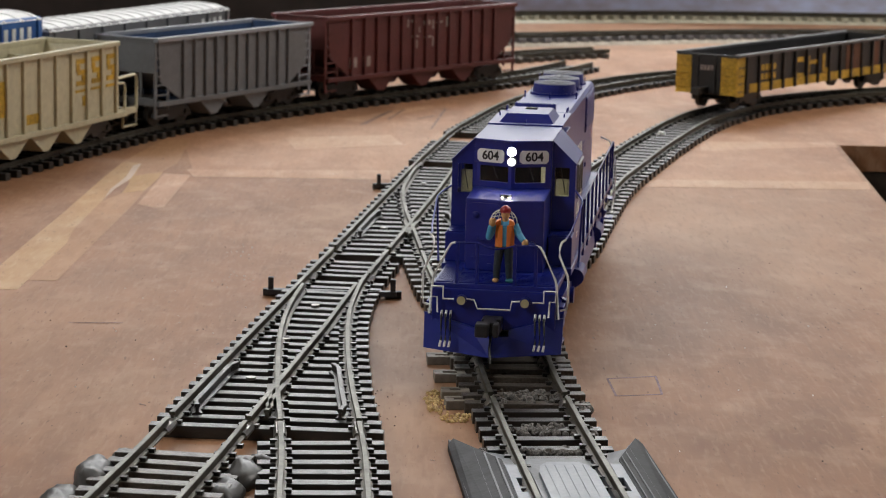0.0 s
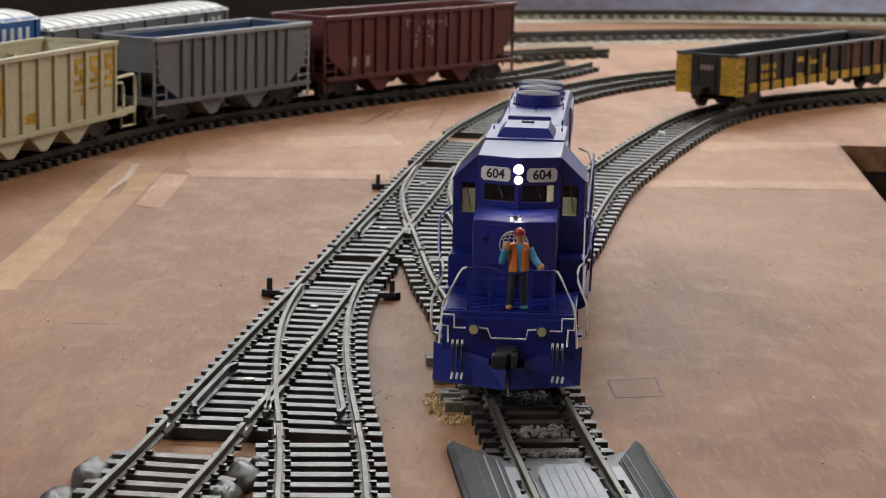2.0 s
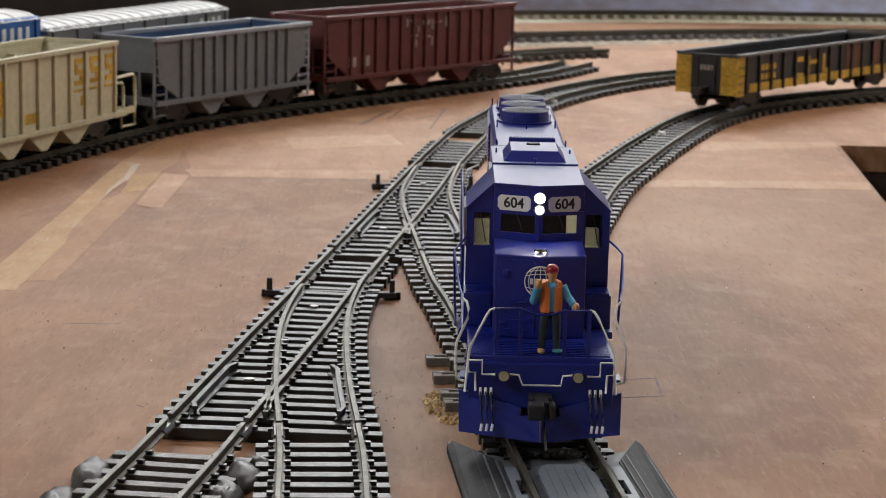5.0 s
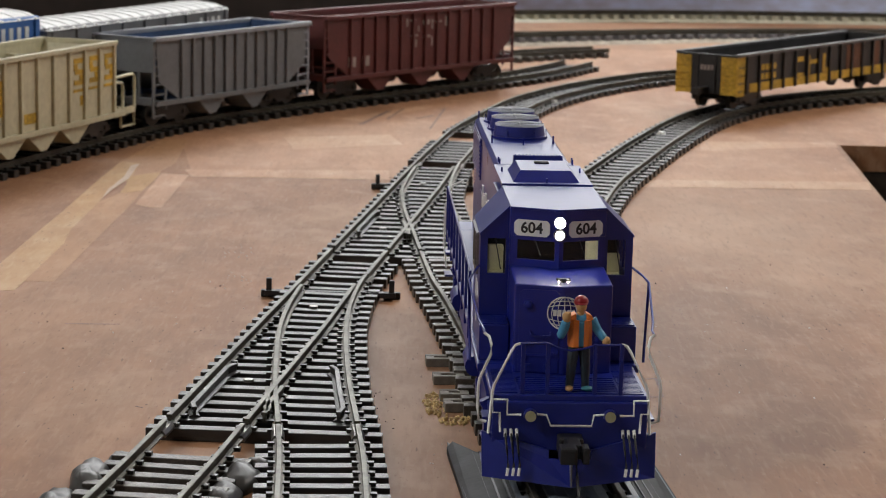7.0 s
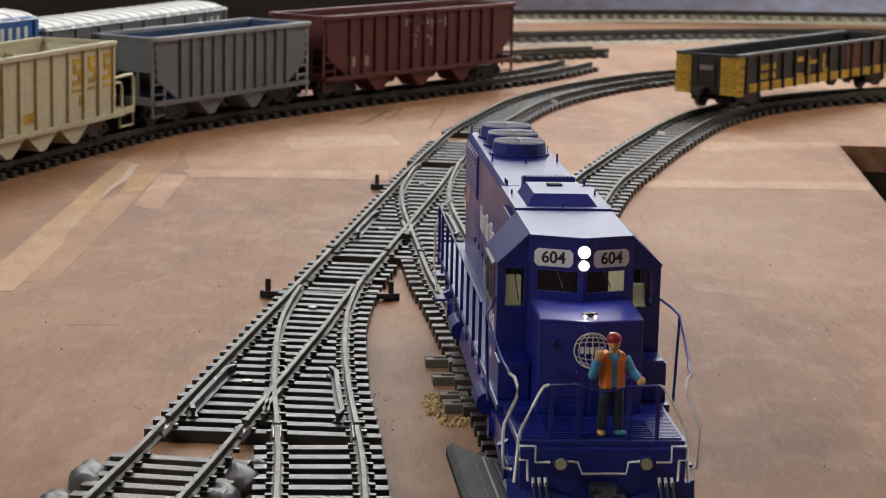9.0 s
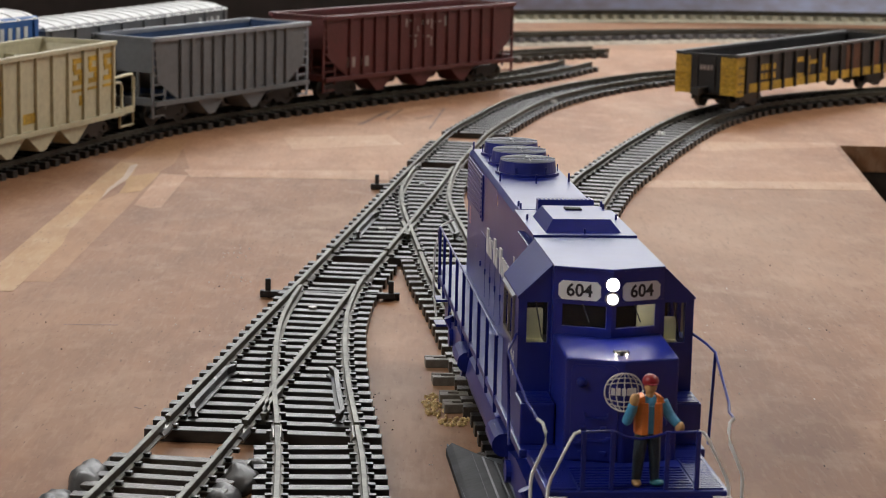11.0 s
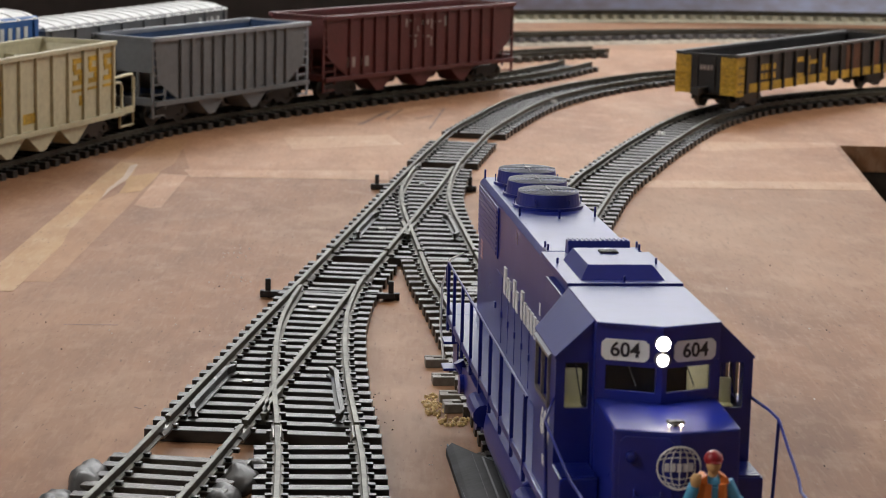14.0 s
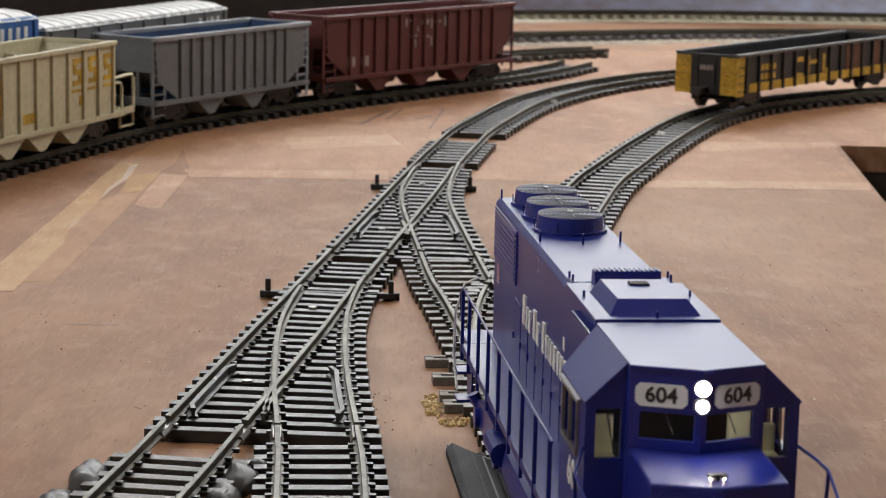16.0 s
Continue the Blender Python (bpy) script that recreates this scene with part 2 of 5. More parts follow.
def tube(bm, pts, r, seg=8, mi=0):
    """A bent rod along points."""
    pts = [Vector(p) for p in pts]
    rings = []
    for i, p in enumerate(pts):
        d = (pts[min(i + 1, len(pts) - 1)] - pts[max(i - 1, 0)]).normalized()
        ref = Vector((0, 0, 1)) if abs(d.z) < 0.9 else Vector((0, 1, 0))
        a = d.cross(ref).normalized()
        b = d.cross(a)
        rings.append([bm.verts.new(p + r * (math.cos(k * math.tau / seg) * a + math.sin(k * math.tau / seg) * b)) for k in range(seg)])
    for q, w in zip(rings, rings[1:]):
        for k in range(seg):
            f = bm.faces.new((q[k], q[(k + 1) % seg], w[(k + 1) % seg], w[k]))
            f.smooth, f.material_index = True, mi
    for ring in (rings[0], rings[-1][::-1]):
        bm.faces.new(ring).material_index = mi


def smooth_path(pts, step=4.0):
    """Catmull-Rom through plan points, sampled evenly."""
    P = [np.array(p, float) for p in pts]
    P = [2 * P[0] - P[1]] + P + [2 * P[-1] - P[-2]]
    out = []
    for i in range(1, len(P) - 2):
        n = max(2, int(np.linalg.norm(P[i + 1] - P[i]) / step))
        for k in range(n):
            t = k / n
            a, b, c, d = P[i - 1], P[i], P[i + 1], P[i + 2]
            out.append(0.5 * (2 * b + (c - a) * t + (2 * a - 5 * b + 4 * c - d) * t * t + (3 * b - a - 3 * c + d) * t ** 3))
    out.append(P[-2])
    return out


def offset_path(path, off):
    out = []
    for i, p in enumerate(path):
        d = path[min(i + 1, len(path) - 1)] - path[max(i - 1, 0)]
        d = d / np.linalg.norm(d)
        out.append(p + off * np.array([d[1], -d[0]]))
    return out


RAIL_PROFILE = [(-1.2, 0), (1.2, 0), (1.2, 0.35), (0.35, 0.6), (0.35, 1.7), (0.62, 1.85), (0.62, 2.4), (0.5, 2.5), (-0.5, 2.5), (-0.62, 2.4), (-0.62, 1.85), (-0.35, 1.7), (-0.35, 0.6), (-1.2, 0.35)]


def rail_mesh(bm, path, top=RT, profile=RAIL_PROFILE):
    rings = []
    for i, p in enumerate(path):
        d = path[min(i + 1, len(path) - 1)] - path[max(i - 1, 0)]
        d = d / np.linalg.norm(d)
        rings.append([bm.verts.new((p[0] + u * d[1], p[1] - u * d[0], top - 2.5 + v)) for u, v in profile])
    n = len(profile)
    for q, w in zip(rings, rings[1:]):
        for k in range(n):
            f = bm.faces.new((q[k], w[k], w[(k + 1) % n], q[(k + 1) % n]))
            f.material_index = 0 if n < 10 or 6 <= k <= 8 else 1
    bm.faces.new(rings[0])
    bm.faces.new(rings[-1][::-1])


def cut(path, y0, y1):
    return [p for p in path if y0 <= p[1] <= y1]


def tie_mesh(name, material):
    """A unit tie: 30 mm long (x), 2.6 mm wide (y), its top 3 mm over the table."""
    bm = bmesh.new()
    box(bm, -15, 15, -1.3, 1.3, 0.05, 2.9, 0.18)
    bmesh.ops.scale(bm, vec=(MM, MM, MM), verts=bm.verts)
    me = bpy.data.meshes.new(name)
    bm.to_mesh(me)
    bm.free()
    me.materials.append(material)
    return me


TIE_MESH = tie_mesh("tie", TIE)
TIE_OLD_MESH = tie_mesh("old_tie", TIE_OLD)


def along(path, step):
    """Evenly spaced places and headings along a path."""
    out, need = [], 0.0
    for a, b in zip(path, path[1:]):
        seg = np.linalg.norm(b - a)
        d = (b - a) / seg
        s = need
        while s < seg:
            out.append((a + d * s, d))
            s += step
        need = s - seg
    return out


def chairs(bm, path, step, side=1.1, gaps=()):
    """Small spike heads on both feet of a rail at each tie."""
    for p, d in along(path, step):
        if any(lo < p[1] < hi for lo, hi in gaps):
            continue
        nrm = np.array([d[1], -d[0]])
        for o in (-side - 0.5, side + 0.5):
            c = p + nrm * o
            rot = Matrix.Translation((c[0], c[1], 0)) @ Matrix.Rotation(math.atan2(-d[0], d[1]), 4, "Z")
            box(bm, -0.75, 0.75, -0.75, 0.75, 2.8, 3.7, 0, 0, rot)


def plain_track(name, label, centre, step=8.4, tie=None, tie_len=30.0, joint=True, jitter=0.0, tie_w=3.5, gaps=(), joint_end=False):
    tr = thing(name, label, "model track", group="model railway tracks")
    tie = tie or TIE_MESH
    for off in (-8.85, 8.85):
        bm = bmesh.new()
        rail_mesh(bm, offset_path(centre, off))
        part("rail", bm, [RAIL, RAIL_SIDE], tr, "worn nickel silver rail")
    bm = bmesh.new()
    for off in (-8.85, 8.85):
        chairs(bm, offset_path(centre, off), step, 1.1, gaps)
    tagged(part("rail_fastening", bm, TIE, tr), kind="stuff")
    for p, d in along(centre, step):
        if any(lo < p[1] < hi for lo, hi in gaps):
            continue
        a = math.atan2(-d[0], d[1]) + random.uniform(-jitter, jitter)
        m = Matrix.Translation((p[0] * MM, p[1] * MM, 0)) @ Matrix.Rotation(a, 4, "Z") @ Matrix.Diagonal((tie_len / 30, tie_w / 2.6, 1, 1))
        share("tie", tie, tr, m)
    if joint:
        bm = bmesh.new()
        for off in (-8.85, 8.85):
            p = offset_path(centre, off)
            p = p[::-1] if joint_end else p
            d = p[1] - p[0]
            d = d / np.linalg.norm(d)
            rail_mesh(bm, [p[0] - d * 5, p[0] + d * 5], RT - 1.0, [(-1.5, 0.6), (1.5, 0.6), (1.5, 1.2), (0.9, 2.0), (-0.9, 2.0), (-1.5, 1.2)])
        part("rail_joiner", bm, METAL, tr)
    return tr


# ---- room, table ----
def slab(name, label, category, x0, x1, y0, y1, z0, z1, material):
    bm = bmesh.new()
    box(bm, x0, x1, y0, y1, z0, z1)
    return tagged(part(name, bm, material), label, category, "", "structure")


slab("floor", "grey concrete floor of the train room", "floor", -2500, 2500, -2000, 3200, -1000, -950, FLOORMAT)
slab("ceiling", "flat white painted ceiling over the layout", "ceiling", -2500, 2500, -2000, 3200, 1500, 1550, CEILPAINT)
slab("wall_north", "plain pale painted wall behind the layout", "wall", -2500, 2500, 3200, 3260, -950, 1500, WALLPAINT)
# Unseen walls, kept grey to hold back bounce light on the locomotive.
slab("wall_south", "plain grey painted wall behind the camera", "wall", -2500, 2500, -2060, -2000, -950, 1500, WALLGREY)
slab("wall_west", "plain grey painted side wall", "wall", -2560, -2500, -2000, 3200, -950, 1500, WALLGREY)
slab("wall_east", "plain grey painted side wall", "wall", 2500, 2560, -2000, 3200, -950, 1500, WALLGREY)


def ceiling_light(x, y, rz=0):
    t = thing("ceiling_light", "long white ceiling light with a bright diffuser", "ceiling light", x, y, 1500, rz, group="ceiling lights")
    bm = bmesh.new()
    box(bm, -640, 640, -180, 180, -40, 0, 4)
    part("housing", bm, CEILPAINT, t)
    bm = bmesh.new()
    box(bm, -610, 610, -155, 155, -52, -40.5, 3)
    part("diffuser", bm, glow("diffuser_glow", (1, 0.97, 0.92), 2.5), t)


ceiling_light(-1400, -100, 90)
# Unseen fixture made up for the added right-hand lamp.
ceiling_light(1250, 1150, 90)
ceiling_light(0, 2750)

# The table top: plywood with a square-cut opening
HX0, HX1, HY0, HY1 = 181, 700, 820, 1016
bm = bmesh.new()
X = [-1200, HX0, HX1, 1200]
Y = [-60, HY0, HY1, 2050]
for i in range(3):
    for j in range(3):
        if (i, j) != (1, 1):
            vs = [bm.verts.new((x, y, 0)) for x, y in ((X[i], Y[j]), (X[i + 1], Y[j]), (X[i + 1], Y[j + 1]), (X[i], Y[j + 1]))]
            bm.faces.new(vs)
bmesh.ops.remove_doubles(bm, verts=bm.verts, dist=0.01)
for v in bm.verts:  # the opening's side is cut askew
    if abs(v.co.x - HX0) < 0.1 and HY0 - 1 < v.co.y < HY1 + 1:
        v.co.x = 183.0 if v.co.y > 900 else 170.0
ret = bmesh.ops.extrude_face_region(bm, geom=bm.faces[:])
bmesh.ops.translate(bm, verts=[v for v in ret["geom"] if isinstance(v, bmesh.types.BMVert)], vec=(0, 0, -12))
bmesh.ops.recalc_face_normals(bm, faces=bm.faces)
TABLE = tagged(part("table_top", bm, PLY), "worn brown plywood table top with scuffs and an opening", "table top", "", "structure")
for x, y in ((-1150, 0), (1150, 0), (-1150, 2000), (1150, 2000)):
    bm = bmesh.new()
    box(bm, x - 35, x + 35, y - 35, y + 35, -950, -12.5, 2)
    part("table_leg", bm, PLY_FAR, TABLE)
# Boards added to close the opening; its shade is in their colour.
slab("pit_floor", "brown board added under the table opening, darkened as shaded", "board", HX0 - 20, HX1 + 20, HY0 - 20, HY1 + 20, -34, -26, PITMAT)
slab("pit_wall", "brown wooden edge added in the table opening, darkened as shaded", "board", HX0 - 20, HX1 + 20, HY1 + 1, HY1 + 12, -26, -12.2, PITMAT)


def sheet(name, label, outline, z, material, th=0.35):
    bm = bmesh.new()
    prism(bm, outline, "z", z, z + th)
    return tagged(part(name, bm, material), label, "plywood patch", "patches on the table")


sheet("plywood_sheet", "paler sheet of plywood on the far half of the table", [(-118, 980), (-103, 888), (172, 878), (180, 1016.5), (720, 1016.5), (720, 1490), (-420, 1490), (-380, 1150)], 0.02, PLY_FAR, 0.04)
sheet("plywood_strip", "pale strip of bare plywood let into the table", [(-106, 892), (-23, 902), (-22, 877), (-101, 873)], 0.08, PLY_PALE, 0.03)
sheet("plywood_strip", "long pale strip of bare plywood by the opening", [(84, 893), (175, 901), (172, 879), (80, 873)], 0.08, PLY_PALE, 0.03)
sheet("veneer_strip", "rusty tan strip of veneer beside the tape", [(-126.3, 655), (-126.1, 670), (-125.4, 718), (-127.6, 744), (-127.5, 806), (-123, 826), (-115.4, 832), (-115.1, 800), (-116.1, 739), (-117.5, 655)], 0.08, VENEER, 0.03)
sheet("tape_strip", "wide strip of tan tape stuck along the table", [(-139.2, 677), (-134.9, 640), (-126.4, 640), (-126.1, 670), (-125.4, 718), (-127.6, 744), (-127.5, 806), (-128.3, 844), (-124.0, 863), (-126.4, 906), (-134.6, 911), (-136.0, 867), (-136.9, 785), (-138.4, 721)], 0.13, TAPE, 0.03)
sheet("tape_strip", "rusty end of the tan tape by the siding", [(-134.6, 911), (-131.5, 942), (-127.0, 982), (-115.3, 984), (-112.0, 908), (-114.8, 887), (-115.8, 835), (-122.3, 828), (-124.0, 863), (-126.4, 906)], 0.17, VENEER, 0.03)
sheet("glue_smear", "yellow-brown smear of old glue on the tape", [(-125.7, 868), (-120, 877), (-114.6, 882), (-114.3, 866), (-114.7, 852), (-115.4, 833), (-122.9, 826), (-123.6, 848)], 0.21, SMEAR, 0.03)
sheet("veneer_splinter", "whitish torn splinter in the tape", [(-127.5, 812), (-127.0, 836), (-124.8, 862), (-126.4, 905), (-129.1, 899), (-127.4, 868), (-128.7, 836)], 0.25, SPLINTER, 0.03)
sheet("veneer_strip", "short pale strip of veneer torn at one end", [(-113.5, 801), (-113.8, 879), (-102.7, 876), (-103.1, 796), (-106.9, 794)], 0.18, PLY_PALE, 0.03)
sheet("veneer_strip", "thin pale strip of veneer at the corner of the opening", [(118, 1018), (150, 1023), (182, 1026), (181, 1008), (158, 1001), (115, 984)], 0.08, PLY_PALE, 0.03)
sheet("plywood_scrap", "thin pale scrap of veneer on the table", [(-74, 999), (-26, 1017), (-19, 983), (-66, 958)], 0.08, PLY_PALE, 0.03)
sheet("plywood_scrap", "narrow pale splinter of veneer on the table", [(-52, 1073), (-9, 1142), (-6, 1130), (-41, 1064)], 0.08, PLY_PALE, 0.03)

bm = bmesh.new()
PM = [(42.5, 544.8), (55.1, 548.5), (55.0, 529.6), (43.4, 526.8)]
for a, b in zip(PM, PM[1:] + PM[:1]):
    d = (Vector(b) - Vector(a)).normalized()
    n = Vector((-d.y, d.x)) * 0.3
    prism(bm, [tuple(Vector(a) + n), tuple(Vector(b) + n), tuple(Vector(b) - n), tuple(Vector(a) - n)], "z", 0.02, 0.06)
tagged(part("pencil_mark", bm, PENCIL), "faint purple pencil rectangle drawn on the table", "pencil mark")

# Backdrop boards at the far edge of the table
slab("backdrop_board", "blue-grey painted board behind the far track", "backdrop", 25, 1200, 1840, 1850, -60, 160, BACKBLUE)
# The cloth's unseen upper part is added to darken reflections in the locomotive.
slab("backdrop_cloth", "dark brown cloth behind the freight cars", "backdrop", -1200, 24, 1600, 1610, -60, 240, BACKBROWN)

# ---- tracks ----
def SX(y):
    return -42.6 + 0.118 * (y - 558)


STRAIGHT = [np.array([SX(y), y]) for y in np.arange(460, 904, 4.0)]
DIV1 = smooth_path([(-22.4, 418), (-24.6, 450), (-27.4, 482), (-30.2, 511), (-32.4, 541), (-34.0, 572), (-34.5, 604), (SX(640), 640), (SX(660), 660), (SX(700), 700)])
DIV2 = smooth_path([(5.8, 650), (1.6, 696), (-2.2, 741), (-5.2, 776), (-6.9, 815), (-6.0, 848), (SX(886) + 0.3, 886), (SX(910), 910)])
LEAD = smooth_path([(56, 130), (37.8, 325), (28.1, 429), (24.2, 469), (19.9, 518), (18.4, 545), (18, 580), (20, 620), (24.5, 655), (31, 690), (38, 725), (47.5, 785), (60, 855), (74, 910), (90, 970), (116, 1055), (137, 1105), (168, 1155), (230, 1212), (330, 1270)])
BRANCH = smooth_path([(18.2, 545), (10.5, 615), (5.8, 650), (1.9, 692)])


def turnout(name, label, straight, div, heel, toe, tip, frog, pitch, tie_w):
    """straight and div: centre lines from heel to toe. tip: where the blades meet the stock rails."""
    t = thing(name, label, "model turnout", group="model railway tracks")
    s, d = cut(straight, heel, toe), cut(div, heel, toe)
    sl, sr, dl, dr = offset_path(s, -8.85), offset_path(s, 8.85), offset_path(d, -8.85), offset_path(d, 8.85)
    for nm, p, dz in (("stock_rail", sl, 0), ("stock_rail", dr, 0)):
        bm = bmesh.new()
        rail_mesh(bm, p, RT + dz)
        part(nm, bm, [RAIL, RAIL_SIDE], t, "worn nickel silver rail")
    for p, dz, sgn in ((sr, -0.06, -1), (dl, -0.1, 1)):
        near = [q for q in p if q[1] < tip - 70]
        blade = [q + np.array([sgn * 1.1 * max(0, (q[1] - tip + 60) / 60), 0]) for q in p if tip - 74 <= q[1] <= tip]
        bm = bmesh.new()
        rail_mesh(bm, near, RT + dz)
        part("closure_rail", bm, [RAIL, RAIL_SIDE], t)
        bm = bmesh.new()
        rail_mesh(bm, blade, RT + dz)
        part("switch_blade", bm, [RAIL, RAIL_SIDE], t)
    # check rails and wing rails
    for p, o in ((sl, 2.6), (dr, -2.6)):
        c = [q for q in p if frog - 24 < q[1] < frog + 24]
        q = offset_path(c, o)
        q[0] = q[0] + np.array([o * 0.5, 0])
        q[-1] = q[-1] + np.array([o * 0.5, 0])
        bm = bmesh.new()
        rail_mesh(bm, q, RT - 0.1)
        part("check_rail", bm, TIE, t, "black plastic check rail")
    for p, o in ((sr, 1.9), (dl, -1.9)):
        c = [q for q in p if frog - 26 < q[1] < frog + 3]
        if len(c) > 2:
            q = offset_path(c, o)
            q[0] = q[0] + np.array([o * 0.6, 0])
            bm = bmesh.new()
            rail_mesh(bm, q, RT - 0.15)
            part("wing_rail", bm, [RAIL, RAIL_SIDE], t)
    bm = bmesh.new()
    for p in (sl, dr, [q for q in sr if q[1] < tip - 60], [q for q in dl if q[1] < tip - 60]):
        chairs(bm, p, pitch)
    tagged(part("rail_fastening", bm, TIE, t), kind="stuff")
    for p, dr_ in along(s, pitch):
        i = min(range(len(d)), key=lambda k: abs(d[k][1] - p[1]))
        x0, x1 = -13.8, max(14.2, d[i][0] - p[0] + 14.6)
        a = math.atan2(-dr_[0], dr_[1]) * (0.5 if x1 > 20 else 1)
        c = (x0 + x1) / 2
        m = Matrix.Translation((p[0] * MM, p[1] * MM, 0)) @ Matrix.Rotation(a, 4, "Z") @ pose(c * MM, 0, 0) @ Matrix.Diagonal(((x1 - x0) / 30, tie_w / 2.6, 1, 1))
        share("tie", TIE_MESH, t, m)
    # throw bar with an upright pin at each end
    yb = tip + 2 if tip < 800 else tip - 34
    xb = SX(yb)
    bm = bmesh.new()
    box(bm, xb - 19, xb + 19.5, yb - 1.4, yb + 1.4, 1.0, 2.6, 0.2)
    for e in (-17.8, 18.4):
        box(bm, xb + e - 0.8, xb + e + 0.8, yb - 0.8, yb + 0.8, 2.5, 6.2, 0.25)
        box(bm, xb + e - 2.5, xb + e + 2.5, yb + 1.5, yb + 3.4, 0.1, 2.2, 0.2)
    part("throw_bar", bm, BLACK, t, "black throw bar with upright pins")
    for k in range(3):
        q = s[len(s) * (k + 1) // 4]
        bm = bmesh.new()
        cyl(bm, (q[0], q[1], 2.8), (q[0], q[1], 3.5), 1.3, 10)
        part("nail_head", bm, METAL, t)
    return t


turnout("turnout", "black-tied turnout with brassy worn rails on the table", STRAIGHT, DIV1, 477, 653, 636, 511, 7.7, 3.5)
turnout("turnout", "second black-tied turnout beyond the first one", STRAIGHT, DIV2, 693, 897, 884, 747, 9.0, 4.0)
plain_track("track_section", "track with dark ties running up to the turnout", smooth_path([(-78, 270), (-68.5, 350), (-60.2, 414), (-55.4, 450), (SX(476), 476)]), 7.2, tie=TIE_OLD_MESH, gaps=((462, 480),), joint_end=True, jitter=0.03)
plain_track("track_section", "short track with black ties beside the turnout", smooth_path([(-12, 270), (-18, 350), (-22.2, 412), (-24.6, 450), (-26.9, 476)]), 7.6, tie_len=28.0, gaps=((468, 480),), joint_end=True)
plain_track("track_section", "short black-tied track joining the two turnouts", [p for p in STRAIGHT if 652 <= p[1] <= 694], 7.4, tie_len=28.0, gaps=((640, 659), (686, 700)))
plain_track("track_section", "curved grey track leading away from the turnout", smooth_path([(SX(896), 896), (3.0, 940), (11.5, 1000), (22, 1050), (38, 1117), (56, 1168), (88, 1230), (132, 1288), (208, 1352), (320, 1408)]), 9.0, tie_w=4.4, gaps=((890, 909), (984, 1004)))
plain_track("track_section", "track of the blue locomotive with dark worn ties", cut(LEAD, 506, 640), 8.8, TIE_OLD_MESH, jitter=0.06)
plain_track("track_section", "short black-tied track in front of the rerailer", cut(LEAD, 425, 505), 8.2, tie_len=28.0)
plain_track("track_section", "black-tied track running through the grey rerailer", cut(LEAD, 130, 428), 8.4)
plain_track("track_section", "curved black-tied track under the gondola car", cut(LEAD, 642, 1290), 9.6, tie_w=4.4)
plain_track("track_section", "weathered track between turnout and locomotive", BRANCH, 8.6, TIE_OLD_MESH, jitter=0.05)
HOPPER = smooth_path([(-260, 640), (-222, 750), (-187, 852), (-143, 985), (-112, 1046), (-67, 1113), (-16, 1182), (36, 1257), (60, 1300), (80, 1345)])
plain_track("track_section", "black-tied siding under the hopper cars", HOPPER, 8.8, tie_w=3.8)
plain_track("track_section", "siding behind the hopper cars", smooth_path([(-290, 720), (-256, 800), (-223, 881), (-158, 1042), (-100, 1186), (-60, 1285)]), 9.6, tie_w=4.4)
plain_track("track_section", "short loose piece of grey track", smooth_path([(36, 1388), (70, 1420), (100, 1440)]), 9.6, TIE_OLD_MESH)
OLIVE_TIE = tie_mesh("olive_tie", OLIVE)
LILAC_TIE = tie_mesh("grey_tie", mat("lilac_grey_tie", (0.2, 0.19, 0.2), 0.5, var=0.2, scale=100))
for ya, yb, yc in ((1520, 1590, 1640), (1725, 1770, 1795)):
    bed = smooth_path([(-100, ya - 50), (45, ya), (200, yb), (420, yc), (800, yc + 40)], 12)
    bm = bmesh.new()
    rail_mesh(bm, bed, 2.5, [(-26, 0), (26, 0), (20, 1.6), (-20, 1.6)])
    tagged(part("roadbed", bm, OLIVE if ya > 1600 else ROADBED), "tan cork roadbed under the far track", "roadbed", "far tracks")
    ob = plain_track("track_section", "far straight track on a tan roadbed", bed, 9.6, tie_w=4.4, tie=OLIVE_TIE if ya > 1600 else LILAC_TIE)
    ob.location.z = 1.7 * MM


# ---- the blue locomotive ----
def bent_panel(bm, xs, zs, holes, front, depth, mi=0):
    """A wall over the grid xs x zs, open at the holes (x0, x1, z0, z1), its face at y = front(x)."""
    for x0, x1 in zip(xs, xs[1:]):
        for z0, z1 in zip(zs, zs[1:]):
            cx, cz = (x0 + x1) / 2, (z0 + z1) / 2
            if any(h[0] < cx < h[1] and h[2] < cz < h[3] for h in holes):
                continue
            v = [bm.verts.new((x, front(x) + d, z)) for d in (0, depth) for x, z in ((x0, z0), (x1, z0), (x1, z1), (x0, z1))]
            for q in ((0, 1, 2, 3), (7, 6, 5, 4), (0, 4, 5, 1), (1, 5, 6, 2), (2, 6, 7, 3), (3, 7, 4, 0)):
                bm.faces.new([v[i] for i in q]).material_index = mi


def lettering(text, size, material, parent, m, name="number"):
    cu = bpy.data.curves.new(name, "FONT")
    cu.body, cu.size, cu.align_x, cu.align_y, cu.extrude, cu.offset = text, size * MM, "CENTER", "CENTER", 0.04 * MM, 0.022 * size * MM
    tmp = new(name, cu)
    me = bpy.data.meshes.new_from_object(tmp)
    bpy.data.objects.remove(tmp)
    me.materials.append(material)
    ob = new(name, me)
    ob.parent = parent
    ob.matrix_basis = m
    return ob


